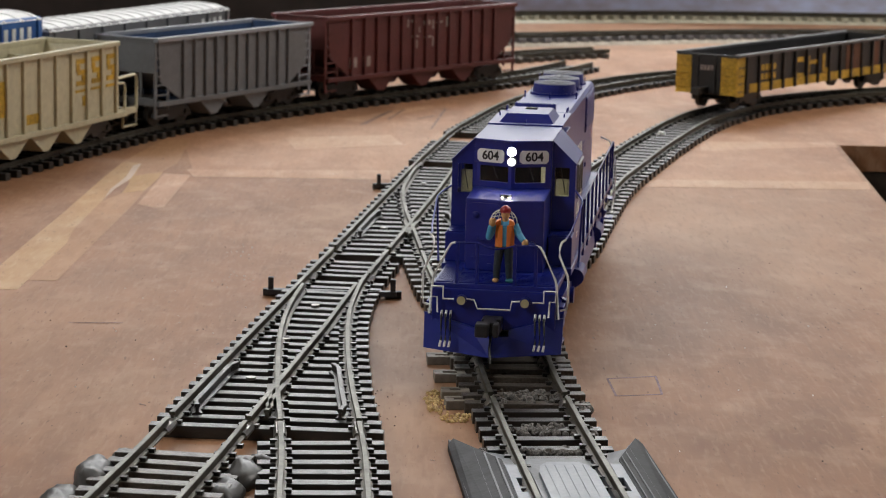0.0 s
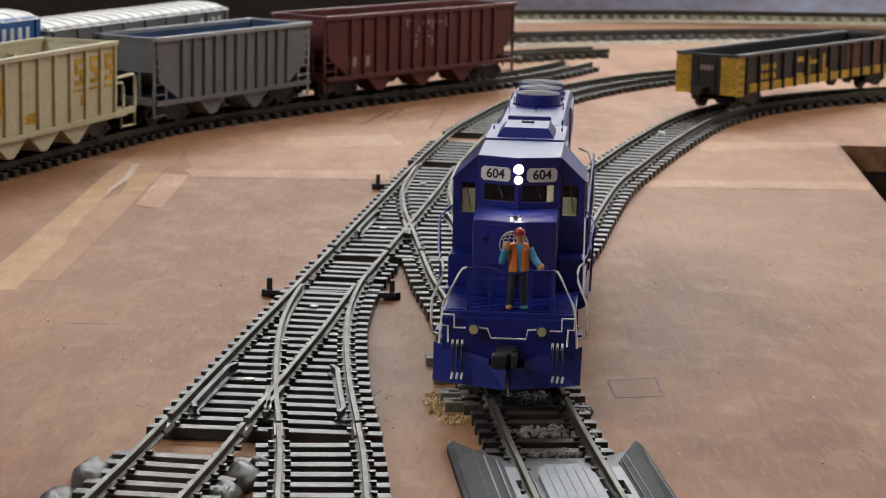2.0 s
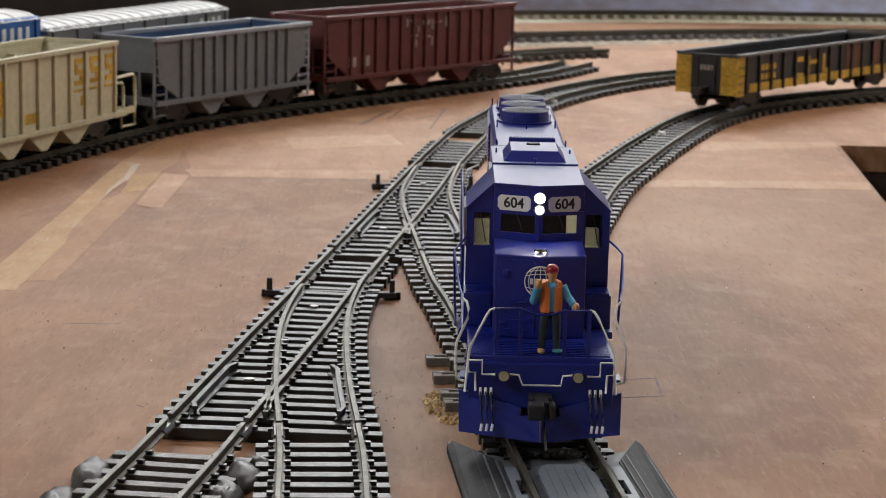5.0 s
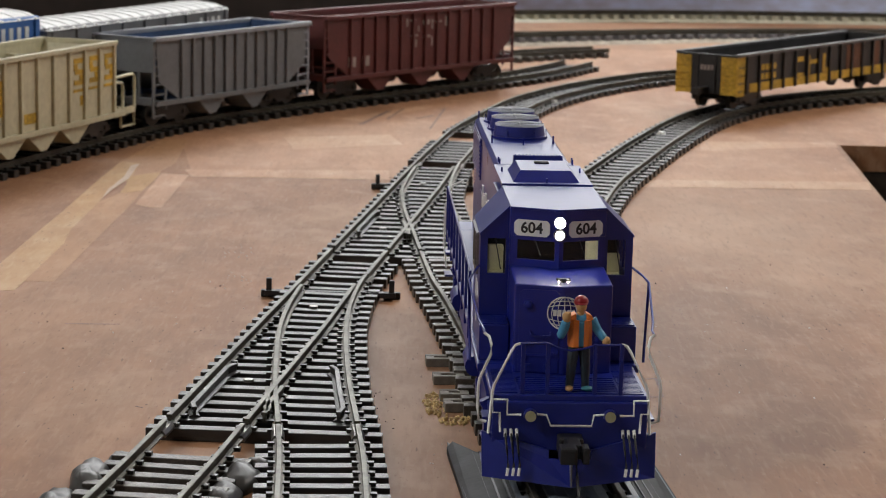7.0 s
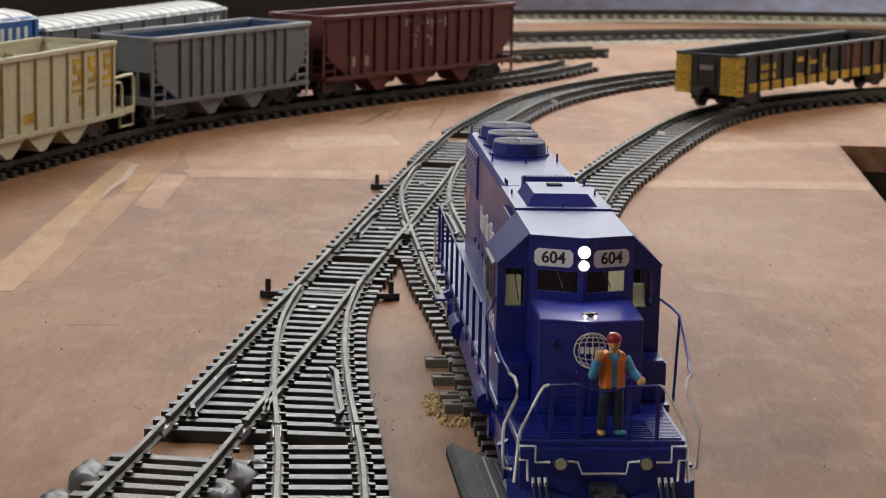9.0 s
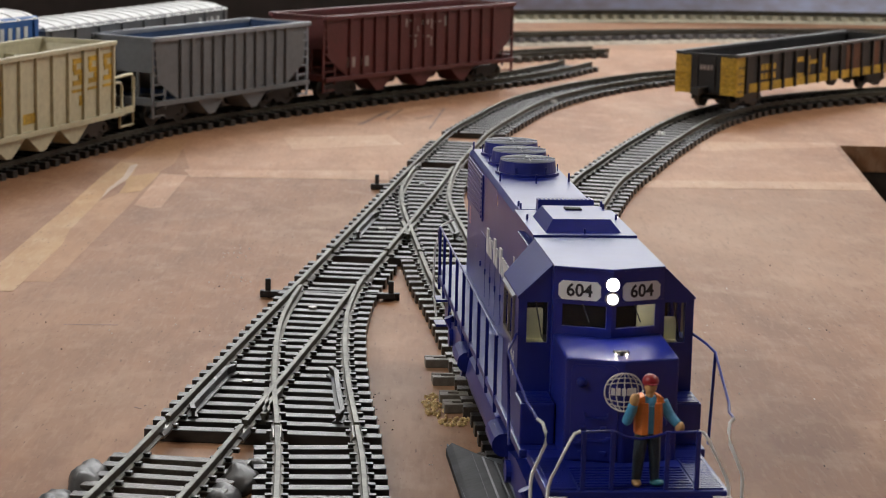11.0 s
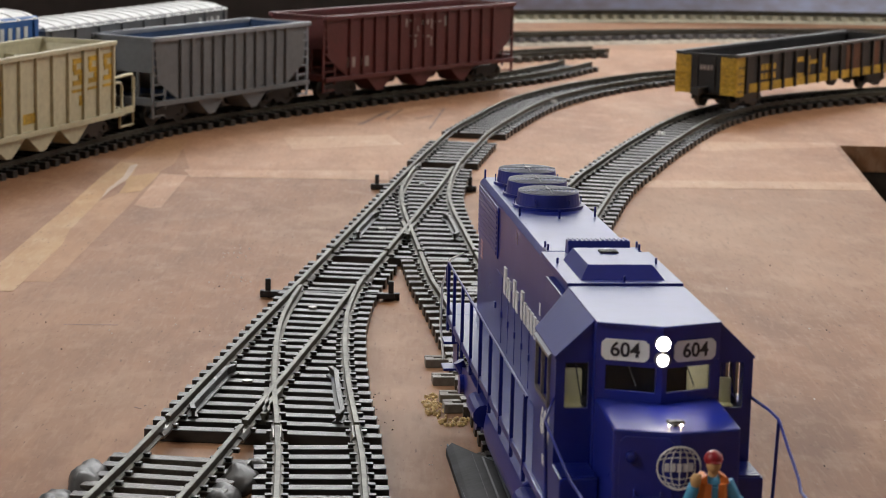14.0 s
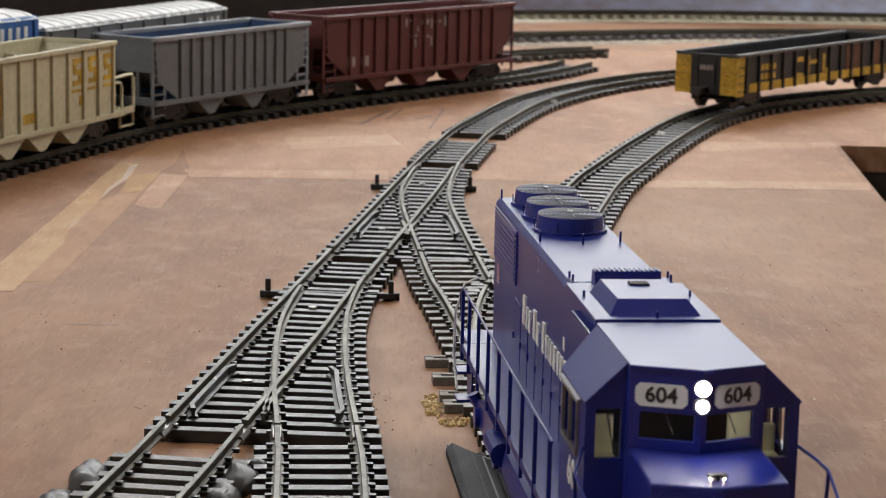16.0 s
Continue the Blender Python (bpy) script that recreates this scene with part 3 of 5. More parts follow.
def locomotive():
    L = thing("model_locomotive", "dark blue model diesel locomotive with white handrails, headlight on", "model locomotive", 18, 580, RT)
    # frame, deck and porches
    bm = bmesh.new()
    box(bm, -13.5, 13.5, -37.5, 166, 12.5, 18.4, 0.3)
    part("frame", bm, BLUE, L)
    bm = bmesh.new()
    box(bm, -17.2, 17.2, -12, 153, 17.6, 19.2, 0.25)
    box(bm, -15.8, 15.8, -38.6, -11.9, 17.6, 19.2, 0.25)
    box(bm, -15.8, 15.8, 152.9, 167, 17.6, 19.2, 0.25)
    deck = part("walkway", bm, BLUE, L)
    bm = bmesh.new()
    for k in range(19):
        for x0, x1 in ((-15, -10.5), (10.5, 15)):
            box(bm, x0, x1, -37.6 + k * 1.05, -37.0 + k * 1.05, 19.2, 19.5)
    for k in range(9):
        box(bm, -10, 10, -37.6 + k * 1.6, -37.0 + k * 1.6, 19.2, 19.5)
    tagged(part("tread_plate", bm, BLUE, deck), kind="stuff")

    # nose
    def ynose(x):
        return -21.4 + 0.21 * abs(x)
    bm = bmesh.new()
    prism(bm, [(-10.2, -0.5), (-10.2, -19.2), (0, -21.4), (10.2, -19.2), (10.2, -0.5)], "z", 19, 38, 0, 0.45)
    for v in bm.verts:
        if v.co.z > 36:
            v.co.z += 0.035 * (v.co.y + 19)
    nose = part("nose", bm, BLUE, L)
    bm = bmesh.new()
    for x, z in ((-7.4, 33.8), (7.4, 26.5)):
        cyl(bm, (x, ynose(x) + 0.5, z), (x, ynose(x) - 0.7, z), 0.95, 14)
        ball(bm, (x, ynose(x) - 0.7, z), 0.8, 1, 0.4, 1, 10)
    part("sand_filler", bm, BLUE, nose)
    tilt = Matrix.Translation((0, -21.4, 0)) @ Matrix.Rotation(-0.207, 4, "Z")
    bm = bmesh.new()
    prism(bm, [(-9.4, 19.6), (-1.0, 19.6), (-1.0, 36.2), (-1.8, 37.0), (-8.6, 37.0), (-9.4, 36.2)], "y", -0.22, 0.2, 0, 0.08)
    bmesh.ops.transform(bm, verts=bm.verts, matrix=tilt)
    door = part("nose_door", bm, BLUE, nose)
    bm = bmesh.new()
    tube(bm, [(-6.9, -0.25, 28.4), (-6.9, -0.7, 28.0), (-6.7, -0.7, 27.4), (-3.0, -0.7, 27.4), (-2.7, -0.7, 27.9), (-2.7, -0.25, 28.4)], 0.17, 6)
    bmesh.ops.transform(bm, verts=bm.verts, matrix=tilt)
    part("door_handle", bm, BLUE, door)
    for x, z in ((-7.2, 25.6), (-3.4, 25.6), (-8.2, 22.6), (-7.2, 21.0), (-3.4, 21.0), (-2.4, 23.6)):
        bm = bmesh.new()
        box(bm, x - 0.55, x + 0.55, -0.6, -0.15, z - 0.3, z + 0.3, 0.1)
        bmesh.ops.transform(bm, verts=bm.verts, matrix=tilt)
        part("hinge", bm, BLUE, door)
    bm = bmesh.new()
    box(bm, -8.2, -1.4, -0.42, -0.15, 22.9, 23.5, 0.06)
    bmesh.ops.transform(bm, verts=bm.verts, matrix=tilt)
    part("door_rib", bm, BLUE, door)
    bm = bmesh.new()
    for r in (0.5, -0.5):
        box(bm, -1.5, 1.5, -0.35, 0.35, 0.35, 0.75, 0.1, 0, Matrix.Rotation(r, 4, "Z"))
    cyl(bm, (0, 0, -0.3), (0, 0, 0.8), 0.55, 14)
    bmesh.ops.translate(bm, vec=(0, -17.3, 38.1), verts=bm.verts)
    part("lamp_housing", bm, BLACK, nose)
    bm = bmesh.new()
    for x in (-1.0, 1.0):
        ball(bm, (x, -17.3, 38.2), 0.13)
    part("nose_lamp", bm, NOSE_LAMP, nose, "warm glowing nose lamp")
    # round emblem: ring, meridians and parallels, and a plain name bar
    bm = bmesh.new()
    def on_nose(x, z):
        return (x, ynose(x) - 0.3, z)
    R, cz = 3.45, 32.3
    tube(bm, [on_nose(R * math.cos(a * math.tau / 48), cz + R * math.sin(a * math.tau / 48)) for a in range(49)], 0.15, 5)
    emblem = part("emblem", bm, WHITE, nose, "white round globe emblem")
    for w in (-0.75, -0.4, 0, 0.4, 0.75):
        bm = bmesh.new()
        tube(bm, [on_nose(R * w * math.cos(a), cz + R * math.sin(a)) for a in np.linspace(-1.5, 1.5, 13)], 0.1, 5)
        part("emblem_line", bm, WHITE, emblem)
    for h in (-2.4, -1.5, 1.5, 2.4):
        w = math.sqrt(R * R - h * h)
        bm = bmesh.new()
        tube(bm, [on_nose(x, cz + h + 0.5 * np.sign(h) * (1 - (x / w) ** 2) - 0.25 * np.sign(h)) for x in np.linspace(-w, w, 13)], 0.1, 5)
        part("emblem_line", bm, WHITE, emblem)
    for k in range(5):
        bm = bmesh.new()
        x = -2.3 + k * 0.95
        box(bm, x, x + 0.7, ynose(x + 0.35) - 0.42, ynose(x + 0.35) - 0.05, 31.7, 33.0)
        part("emblem_bar", bm, WHITE, emblem)

    # cab
    def yf(x):
        return -5.7 + 0.37 * abs(x) if abs(x) <= 10.35 else 0.0
    holes = [(-14.9, -11.0, 36.4, 44.1), (11.0, 14.9, 36.4, 44.1), (-8.7, -0.9, 40.2, 44.4), (0.9, 8.7, 40.2, 44.4)]
    bm = bmesh.new()
    bent_panel(bm, [-16.5, -14.9, -11.0, -10.36], [19, 36.4, 44.1, 45.2], holes, yf, 0.8)
    bent_panel(bm, [10.36, 11.0, 14.9, 16.5], [19, 36.4, 44.1, 45.2], holes, yf, 0.8)
    bent_panel(bm, [-10.35, -8.7, -0.9, 0, 0.9, 8.7, 10.35], [37, 40.2, 44.4, 45.2], holes, yf, 0.8)
    for s in (-1, 1):
        prism(bm, [(s * 10.35, yf(10)), (s * 10.35, 0.8), (s * 9.6, 0.8), (s * 9.6, yf(9.6))], "z", 19, 45.2)
    cab = part("cab_front", bm, BLUE, L)
    # upper front with the number boards
    bm = bmesh.new()
    prism(bm, [(-16.5, 45.2), (-10.35, 45.2), (-10.35, 51)], "y", 0, 1.2)
    prism(bm, [(16.5, 45.2), (10.35, 45.2), (10.35, 51)], "y", 0, 1.2)
    prism(bm, [(-10.35, -1.9), (0, -5.7), (10.35, -1.9), (10.35, 1.5), (-10.35, 1.5)], "z", 45.2, 51.0, 0, 0.1)
    part("cab_brow", bm, BLUE, L)
    # roof: flat middle, sloping shoulders
    bm = bmesh.new()
    prism(bm, [(-10.35, -2.5), (0, -6.3), (10.35, -2.5), (10.35, 27), (-10.35, 27)], "z", 51.01, 51.5, 0, 0.12)
    for s in (-1, 1):
        prism(bm, [(s * 10.3, 51.3), (s * 16.7, 45.2), (s * 16.7, 44.7), (s * 10.3, 50.8)], "y", -0.3, 26.5)
    for v in bm.verts:  # the shoulders end on a slant
        if v.co.y > 20 and v.co.z < 47:
            v.co.y -= 4.5
    part("cab_roof", bm, BLUE, L)
    # cab sides with window openings, back wall
    for s in (-1, 1):
        bm = bmesh.new()
        bent_panel(bm, [0.8, 5.5, 11.5, 12.5, 18.5, 22.0], [19, 36, 43.6, 45.0], [(5.5, 11.5, 36, 43.6), (12.5, 18.5, 36, 43.6)], lambda x: 0.0, 0.8)
        bmesh.ops.transform(bm, verts=bm.verts, matrix=Matrix(((0, s * -1, 0, s * 16.5), (1, 0, 0, 0), (0, 0, 1, 0), (0, 0, 0, 1))))
        bmesh.ops.recalc_face_normals(bm, faces=bm.faces)
        side = part("cab_side", bm, BLUE, L)
        bm = bmesh.new()
        xa = s * 16.5
        for y0, y1, z0, z1 in ((5, 19, 35.2, 36), (5, 19, 43.6, 44.3), (5, 5.6, 36, 43.6), (18.4, 19, 36, 43.6), (11.6, 12.4, 36, 43.6)):
            box(bm, min(xa, xa + s * 0.5), max(xa, xa + s * 0.5), y0, y1, z0, z1)
        part("window_frame", bm, METAL, side, "bare metal side window frame")
        bm = bmesh.new()
        prism(bm, [(s * 16.6, 44.5), (s * 17.2, 44.2), (s * 17.2, 44.5), (s * 16.6, 44.9)], "y", 3.5, 20)
        part("sunshade", bm, GREYRIM, side)
        # four cab-side digits
        lettering("604", 6.4, WHITE, side, Matrix.Translation((s * 16.57 * MM, 9.0 * MM, 31.0 * MM)) @ Matrix.Rotation(s * math.pi / 2, 4, "Z") @ Matrix.Rotation(math.pi / 2, 4, "X"))
        bm = bmesh.new()
        for k in range(3):
            box(bm, min(xa, xa + s * 0.1), max(xa, xa + s * 0.1), 8 + k * 1.2, 8.8 + k * 1.2, 24, 25.6)
        part("data_mark", bm, WHITE, side)
    bm = bmesh.new()
    box(bm, -15.7, 15.7, 20.6, 21.9, 19.3, 45)
    part("cab_back", bm, DARK, L)
    bm = bmesh.new()
    box(bm, -15.6, 15.6, 1, 20.5, 33.0, 33.4)
    part("cab_floor", bm, DARK, L)
    for x, top in ((-12.9, 41.8), (8.6, 43.6), (12.6, 40.2)):
        bm = bmesh.new()
        box(bm, x - 1.8, x + 1.8, 5.2, 6.6, 33.5, top, 0.5)
        box(bm, x - 1.8, x + 1.8, 2.6, 6.6, 33.5, 36, 0.5)
        part("cab_seat", bm, CREAM, L, "cream plastic cab seat")
    # Added glowing plate, not a known lamp; it brightens the seats behind the windows.
    bm = bmesh.new()
    box(bm, -9, 9, -0.6, 1.0, 44.5, 44.9, 0.1)
    part("cab_fill_plate", bm, glow("cab_fill_glow", (1, 0.94, 0.84), 9), L, "added glowing plate that brightens the cab seats")
    for x0, x1, z0, z1 in holes:
        bm = bmesh.new()
        bent_panel(bm, [x0, x1], [z0, z1], [], lambda x: yf(x) + 0.35, 0.15)
        ob = part("window_pane", bm, GLASS, L)
        ob.visible_shadow = False
        bm = bmesh.new()
        wx = (x0 + x1) / 2
        tube(bm, [(wx - 0.4, yf(wx) - 0.25, z1 + 0.2), (wx + 0.9, yf(wx) - 0.25, z0 + 1.0)], 0.13, 5)
        part("wiper", bm, BLACK, L)
    # number boards and headlights
    for s in (-1, 1):
        m = Matrix.Translation((s * 5.75, yf(5.75) - 0.12, 47.05)) @ Matrix.Rotation(s * 0.354, 4, "Z")
        bm = bmesh.new()
        prism(bm, [(x * 3.95 - (0.7 if c else 0) * x, z * 1.75 - (0 if c else 0.7) * z) for x, z, c in ((-1, -1, 1), (1, -1, 1), (1, -1, 0), (1, 1, 0), (1, 1, 1), (-1, 1, 1), (-1, 1, 0), (-1, -1, 0))], "y", -0.2, 0.2, 0, 0.05)
        bmesh.ops.transform(bm, verts=bm.verts, matrix=m)
        nb = part("number_board", bm, BOARD, L, "white number board with black digits")
        mm = m.copy()
        mm.translation = mm.translation * MM
        lettering("604", 3.3, BLACK, nb, mm @ pose(0, -0.24 * MM, 0, 90))
    for z in (48.6, 45.9):
        bm = bmesh.new()
        cyl(bm, (0, -4.6, z), (0, -6.1, z), 1.3, 20)
        hl = part("headlight", bm, METAL, L)
        bm = bmesh.new()
        cyl(bm, (0, -6.0, z), (0, -6.25, z), 1.1 if z > 47 else 0.95, 20)
        part("lens", bm, LAMP if z > 47 else LAMP_LOW, hl, "bright white headlight lens")
    # step boxes in front of the cab
    for s in (-1, 1):
        bm = bmesh.new()
        box(bm, min(s * 10.4, s * 16.8), max(s * 10.4, s * 16.8), -9, -0.1, 19.2, 27, 0.3)
        sb = part("step_box", bm, BLUE, L)
        bm = bmesh.new()
        for k in range(8):
            box(bm, min(s * 10.8, s * 16.4), max(s * 10.8, s * 16.4), -8.6 + k * 1.05, -8.0 + k * 1.05, 27, 27.3)
        tagged(part("tread_plate", bm, BLUE, sb), kind="stuff")

    # long hood
    bm = bmesh.new()
    prism(bm, [(-9.5, 19.2), (-9.5, 49.9), (-8.6, 50.9), (8.6, 50.9), (9.5, 49.9), (9.5, 19.2)], "y", 22.0, 158.8, 0, 0.15)
    hood = part("long_hood", bm, BLUE, L)
    bm = bmesh.new()
    for s in (-1, 1):
        for k in range(9):
            y = 34 + k * 10.2
            xa = s * 9.5
            box(bm, min(xa, xa + s * 0.22), max(xa, xa + s * 0.22), y, y + 9.4, 21, 35.5, 0.08)
            box(bm, min(xa, xa + s * 0.6), max(xa, xa + s * 0.6), y + 8.3, y + 9.0, 27, 28.4, 0.08)
    part("hood_door_panel", bm, BLUE, hood)
    for s in (-1, 1):
        bm = bmesh.new()
        xa = s * 9.5
        box(bm, min(xa, xa + s * 0.35), max(xa, xa + s * 0.35), 124, 157.5, 38.0, 49.3, 0.15)
        for k in range(9):
            box(bm, min(xa, xa + s * 0.55), max(xa, xa + s * 0.55), 125, 156.5, 38.7 + k * 1.15, 39.35 + k * 1.15)
        part("radiator_grille", bm, BLUE, hood)
        bm = bmesh.new()
        box(bm, min(xa, xa + s * 1.6), max(xa, xa + s * 1.6), 28, 47, 44.5, 49.3, 0.25)
        part("blower_duct", bm, BLUE, hood)
        # name on the hood as plain white bars
        y = 112.0
        for w, h in ((3.4, 4.6), (2.3, 3.4), (2.6, 3.4), (0, 0), (3.2, 4.6), (3.4, 3.4), (0, 0), (3.2, 4.6), (2.4, 3.4), (1.2, 3.4), (2.4, 3.4), (3.2, 3.4), (2.4, 3.4), (2.4, 3.4), (2.2, 3.4)):
            if w:
                bm = bmesh.new()
                if s < 0:
                    box(bm, xa + s * 0.4, xa, y - w * 0.85, y, 32.9, 32.9 + h * 1.25)
                else:
                    box(bm, xa, xa + s * 0.4, 168 - y, 168 - y + w * 0.85, 32.9, 32.9 + h * 1.25)
                part("name_bar", bm, WHITE, hood, "white painted lettering bar")
            y -= (w * 1.08 + 0.95) if w else 2.4
        bm = bmesh.new()
        for k in range(5):
            box(bm, min(xa, xa + s * 0.12), max(xa, xa + s * 0.12), 150.5, 154, 33 + k * 0.9, 33.45 + k * 0.9)
        part("flag_decal", bm, mat("flag_stripes", (0.6, 0.35, 0.36), 0.5), hood)
        bm = bmesh.new()
        for y0, z0 in ((62, 38.5), (43, 40.0)):
            box(bm, min(xa, xa + s * 0.12), max(xa, xa + s * 0.12), y0, y0 + 1.6, z0, z0 + 2.4)
        part("white_decal", bm, WHITE, hood)
    # roof hatch and boxes
    bm = bmesh.new()
    box(bm, -10.4, 10.4, 27.5, 58, 51.0, 51.9, 0.12)
    box(bm, -9.2, 9.2, 59.2, 63.5, 50.9, 51.8, 0.12)
    part("roof_hatch", bm, BLUE, hood)
    bm = bmesh.new()
    lo = [bm.verts.new(v) for v in ((-7.6, 30, 51.9), (7.6, 30, 51.9), (7.6, 49.5, 51.9), (-7.6, 49.5, 51.9))]
    hi = [bm.verts.new(v) for v in ((-5.8, 33, 54.2), (5.8, 33, 54.2), (5.8, 49.5, 54.2), (-5.8, 49.5, 54.2))]
    bm.faces.new(lo[::-1])
    bm.faces.new(hi)
    for i in range(4):
        bm.faces.new((lo[i], lo[(i + 1) % 4], hi[(i + 1) % 4], hi[i]))
    part("blower_housing", bm, BLUE, hood)
    bm = bmesh.new()
    box(bm, -1.7, 1.7, 43.6, 46.4, 54.2, 54.5, 0.08)
    for k in range(5):
        box(bm, -1.5 + k * 0.65, -1.2 + k * 0.65, 43.8, 46.2, 54.5, 54.6)
    part("roof_vent", bm, DARK, hood)
    bm = bmesh.new()
    prism(bm, [(53.5, 51.9), (57.8, 51.9), (57.2, 54.6), (54.6, 54.6)], "x", -5.9, 5.9, 0, 0.1)
    stack = part("exhaust_stack", bm, BLUE, hood)
    bm = bmesh.new()
    for k in range(13):
        box(bm, -5.6 + k * 0.88, -5.2 + k * 0.88, 54.8, 57.1, 54.6, 54.8)
    tagged(part("exhaust_ridge", bm, BLUE, stack), kind="stuff")
    # three cooling fans
    for yc in (117.0, 133.0, 149.0):
        bm = bmesh.new()
        cyl(bm, (0, yc, 50.9), (0, yc, 51.5), 7.6, 40)
        cyl(bm, (0, yc, 51.5), (0, yc, 54.2), 6.9, 40, 6.55)
        fan = part("fan", bm, BLUE, hood, "", False)
        bm = bmesh.new()
        for r in (1.2, 2.1, 3.0, 3.9, 4.8, 5.7, 6.4):
            tube(bm, [(r * math.cos(a * math.tau / 36), yc + r * math.sin(a * math.tau / 36), 54.4) for a in range(37)], 0.13, 5)
        part("fan_grille", bm, GREYRIM, fan)
        bm = bmesh.new()
        for a in range(4):
            c, s = math.cos(a * math.tau / 4), math.sin(a * math.tau / 4)
            tube(bm, [(0, yc, 54.75), (6.5 * c, yc + 6.5 * s, 54.6)], 0.1, 5)
        cyl(bm, (0, yc, 54.4), (0, yc, 54.85), 0.6, 12)
        part("fan_cross", bm, GREYRIM, fan)
        bm = bmesh.new()
        for a in range(6):
            c, s = math.cos(a * math.tau / 6), math.sin(a * math.tau / 6)
            tube(bm, [(7.2 * c, yc + 7.2 * s, 51.4), (7.2 * c, yc + 7.2 * s, 53.2)], 0.14, 5)
        part("fan_clip", bm, BLUE, fan)
    # lifting eyes
    for x, y in ((-8.8, 60), (8.8, 60), (-9.2, 46), (9.2, 46), (-8.0, 104), (8.0, 104), (0, 101), (0, 28.6), (-8.6, 157), (-8.9, 63), (8.9, 63)):
        bm = bmesh.new()
        box(bm, x - 0.2, x + 0.2, y - 0.25, y + 0.25, 50.9, 53.0, 0.08)
        part("lifting_eye", bm, BLUE, hood)
    # side handrails: posts and one long rail
    for s in (-1, 1):
        ys = [29, 45, 61, 77, 93, 109, 125, 141, 153]
        for y in ys:
            bm = bmesh.new()
            box(bm, s * 17 - 0.35, s * 17 + 0.35, y - 0.45, y + 0.45, 15.5, 31.6, 0.1)
            part("stanchion", bm, BLUE, L)
        bm = bmesh.new()
        tube(bm, [(s * 17, 26.8, 31.5)] + [(s * 17, y, 31.6) for y in ys] + [(s * 17, 158, 29.5), (s * 16, 163, 22)], 0.26, 6)
        part("handrail", bm, BLUE, L)
        bm = bmesh.new()
        tube(bm, [(s * 16.6, 0.5, 38.0), (s * 18.2, -5, 37.3), (s * 19.2, -8, 36.4), (s * 18.8, -14, 34.6), (s * 17.9, -26, 31.6), (s * 17.2, -30, 30.8), (s * 17.2, -33.6, 30.7)], 0.26, 6)
        tube(bm, [(s * 19.2, -8, 36.4), (s * 18.6, -8, 19)], 0.3, 6)
        part("cab_handrail", bm, BLUE, L)
        bm = bmesh.new()
        tube(bm, [(s * 17.2, -33.6, 30.7), (s * 16.3, -34.6, 30.2), (s * 15.9, -35.6, 28.9), (s * 16.0, -36.7, 27), (s * 18.2, -37, 22), (s * 18.4, -37, 20.5), (s * 18.4, -37, 16), (s * 18.2, -37, 13.6), (s * 16.6, -37, 13.2)], 0.3, 8)
        part("grab_rail", bm, WHITE, L, "white corner grab rail")
        bm = bmesh.new()
        tube(bm, [(s * 10.2, -37.6, 29.5), (s * 11.2, -37.8, 29.2), (s * 12.0, -38, 28), (s * 15.2, -38.6, 21.4), (s * 15.6, -38.7, 20), (s * 16.3, -39, 11.3)], 0.3, 8)
        part("grab_rail", bm, WHITE, L)
        bm = bmesh.new()
        tube(bm, [(s * a, -40.6, z) for a, z in ((14.0, 12), (14.2, 16), (15.6, 16), (15.6, 18.7), (12.7, 18.7), (12.7, 15.6), (9.9, 15.6))], 0.24, 6)
        part("lift_bar_end", bm, WHITE, L)
        # ditch lights, hoses, steps
        bm = bmesh.new()
        cyl(bm, (s * 8.0, -38.4, 15.4), (s * 8.0, -41, 15.4), 1.35, 16)
        dl = part("ditch_light", bm, BLUE, L)
        bm = bmesh.new()
        cyl(bm, (s * 8.0, -40.9, 15.4), (s * 8.0, -41.3, 15.4), 1.1, 16)
        part("ditch_lens", bm, mat("yellowed_lens", (0.5, 0.46, 0.28), 0.15), dl)
        for k in range(3):
            x = s * 11.8 + (k - 1) * 1.15
            bm = bmesh.new()
            tube(bm, [(x, -38.6, 12.6), (x, -41.5, 11.4), (x + 0.3, -43, 8.6), (x + 0.5, -44.2, 6.2), (x + 0.2, -44.8, 4.6)], 0.24, 6)
            hose = part("brake_hose", bm, BLACK, L)
            bm = bmesh.new()
            cyl(bm, (x, -39.9, 12.4), (x, -41.2, 11.2), 0.32, 8)
            cyl(bm, (x + 0.45, -44.4, 5.6), (x + 0.2, -45.0, 4.2), 0.32, 8)
            part("hose_fitting", bm, WHITE, hose, "white hose fitting")
        bm = bmesh.new()
        for z in (4.5, 9, 13.5):
            box(bm, min(s * 13.6, s * 17.4), max(s * 13.6, s * 17.4), -37, -31, z, z + 0.6, 0.1)
        box(bm, min(s * 13.4, s * 13.8), max(s * 13.4, s * 13.8), -37, -30, 4.5, 18)
        part("steps", bm, BLUE, L)
        bm = bmesh.new()
        box(bm, min(s * 14, s * 17.2), max(s * 14, s * 17.2), 158, 164, 4.5, 5.1, 0.1)
        box(bm, min(s * 14, s * 17.2), max(s * 14, s * 17.2), 158, 164, 11, 11.6, 0.1)
        box(bm, min(s * 13.8, s * 14.2), max(s * 13.8, s * 14.2), 157, 165, 4.5, 18)
        part("steps", bm, BLUE, L)
        bm = bmesh.new()
        tube(bm, [(s * 16.6, 164, 6), (s * 17.4, 165, 14), (s * 17.2, 165, 24), (s * 15.2, 166, 30), (s * 12, 166.4, 31.4)], 0.3, 8)
        part("grab_rail", bm, WHITE, L)
    for x in (-9.6, -4.6, 4.9, 10.2):
        bm = bmesh.new()
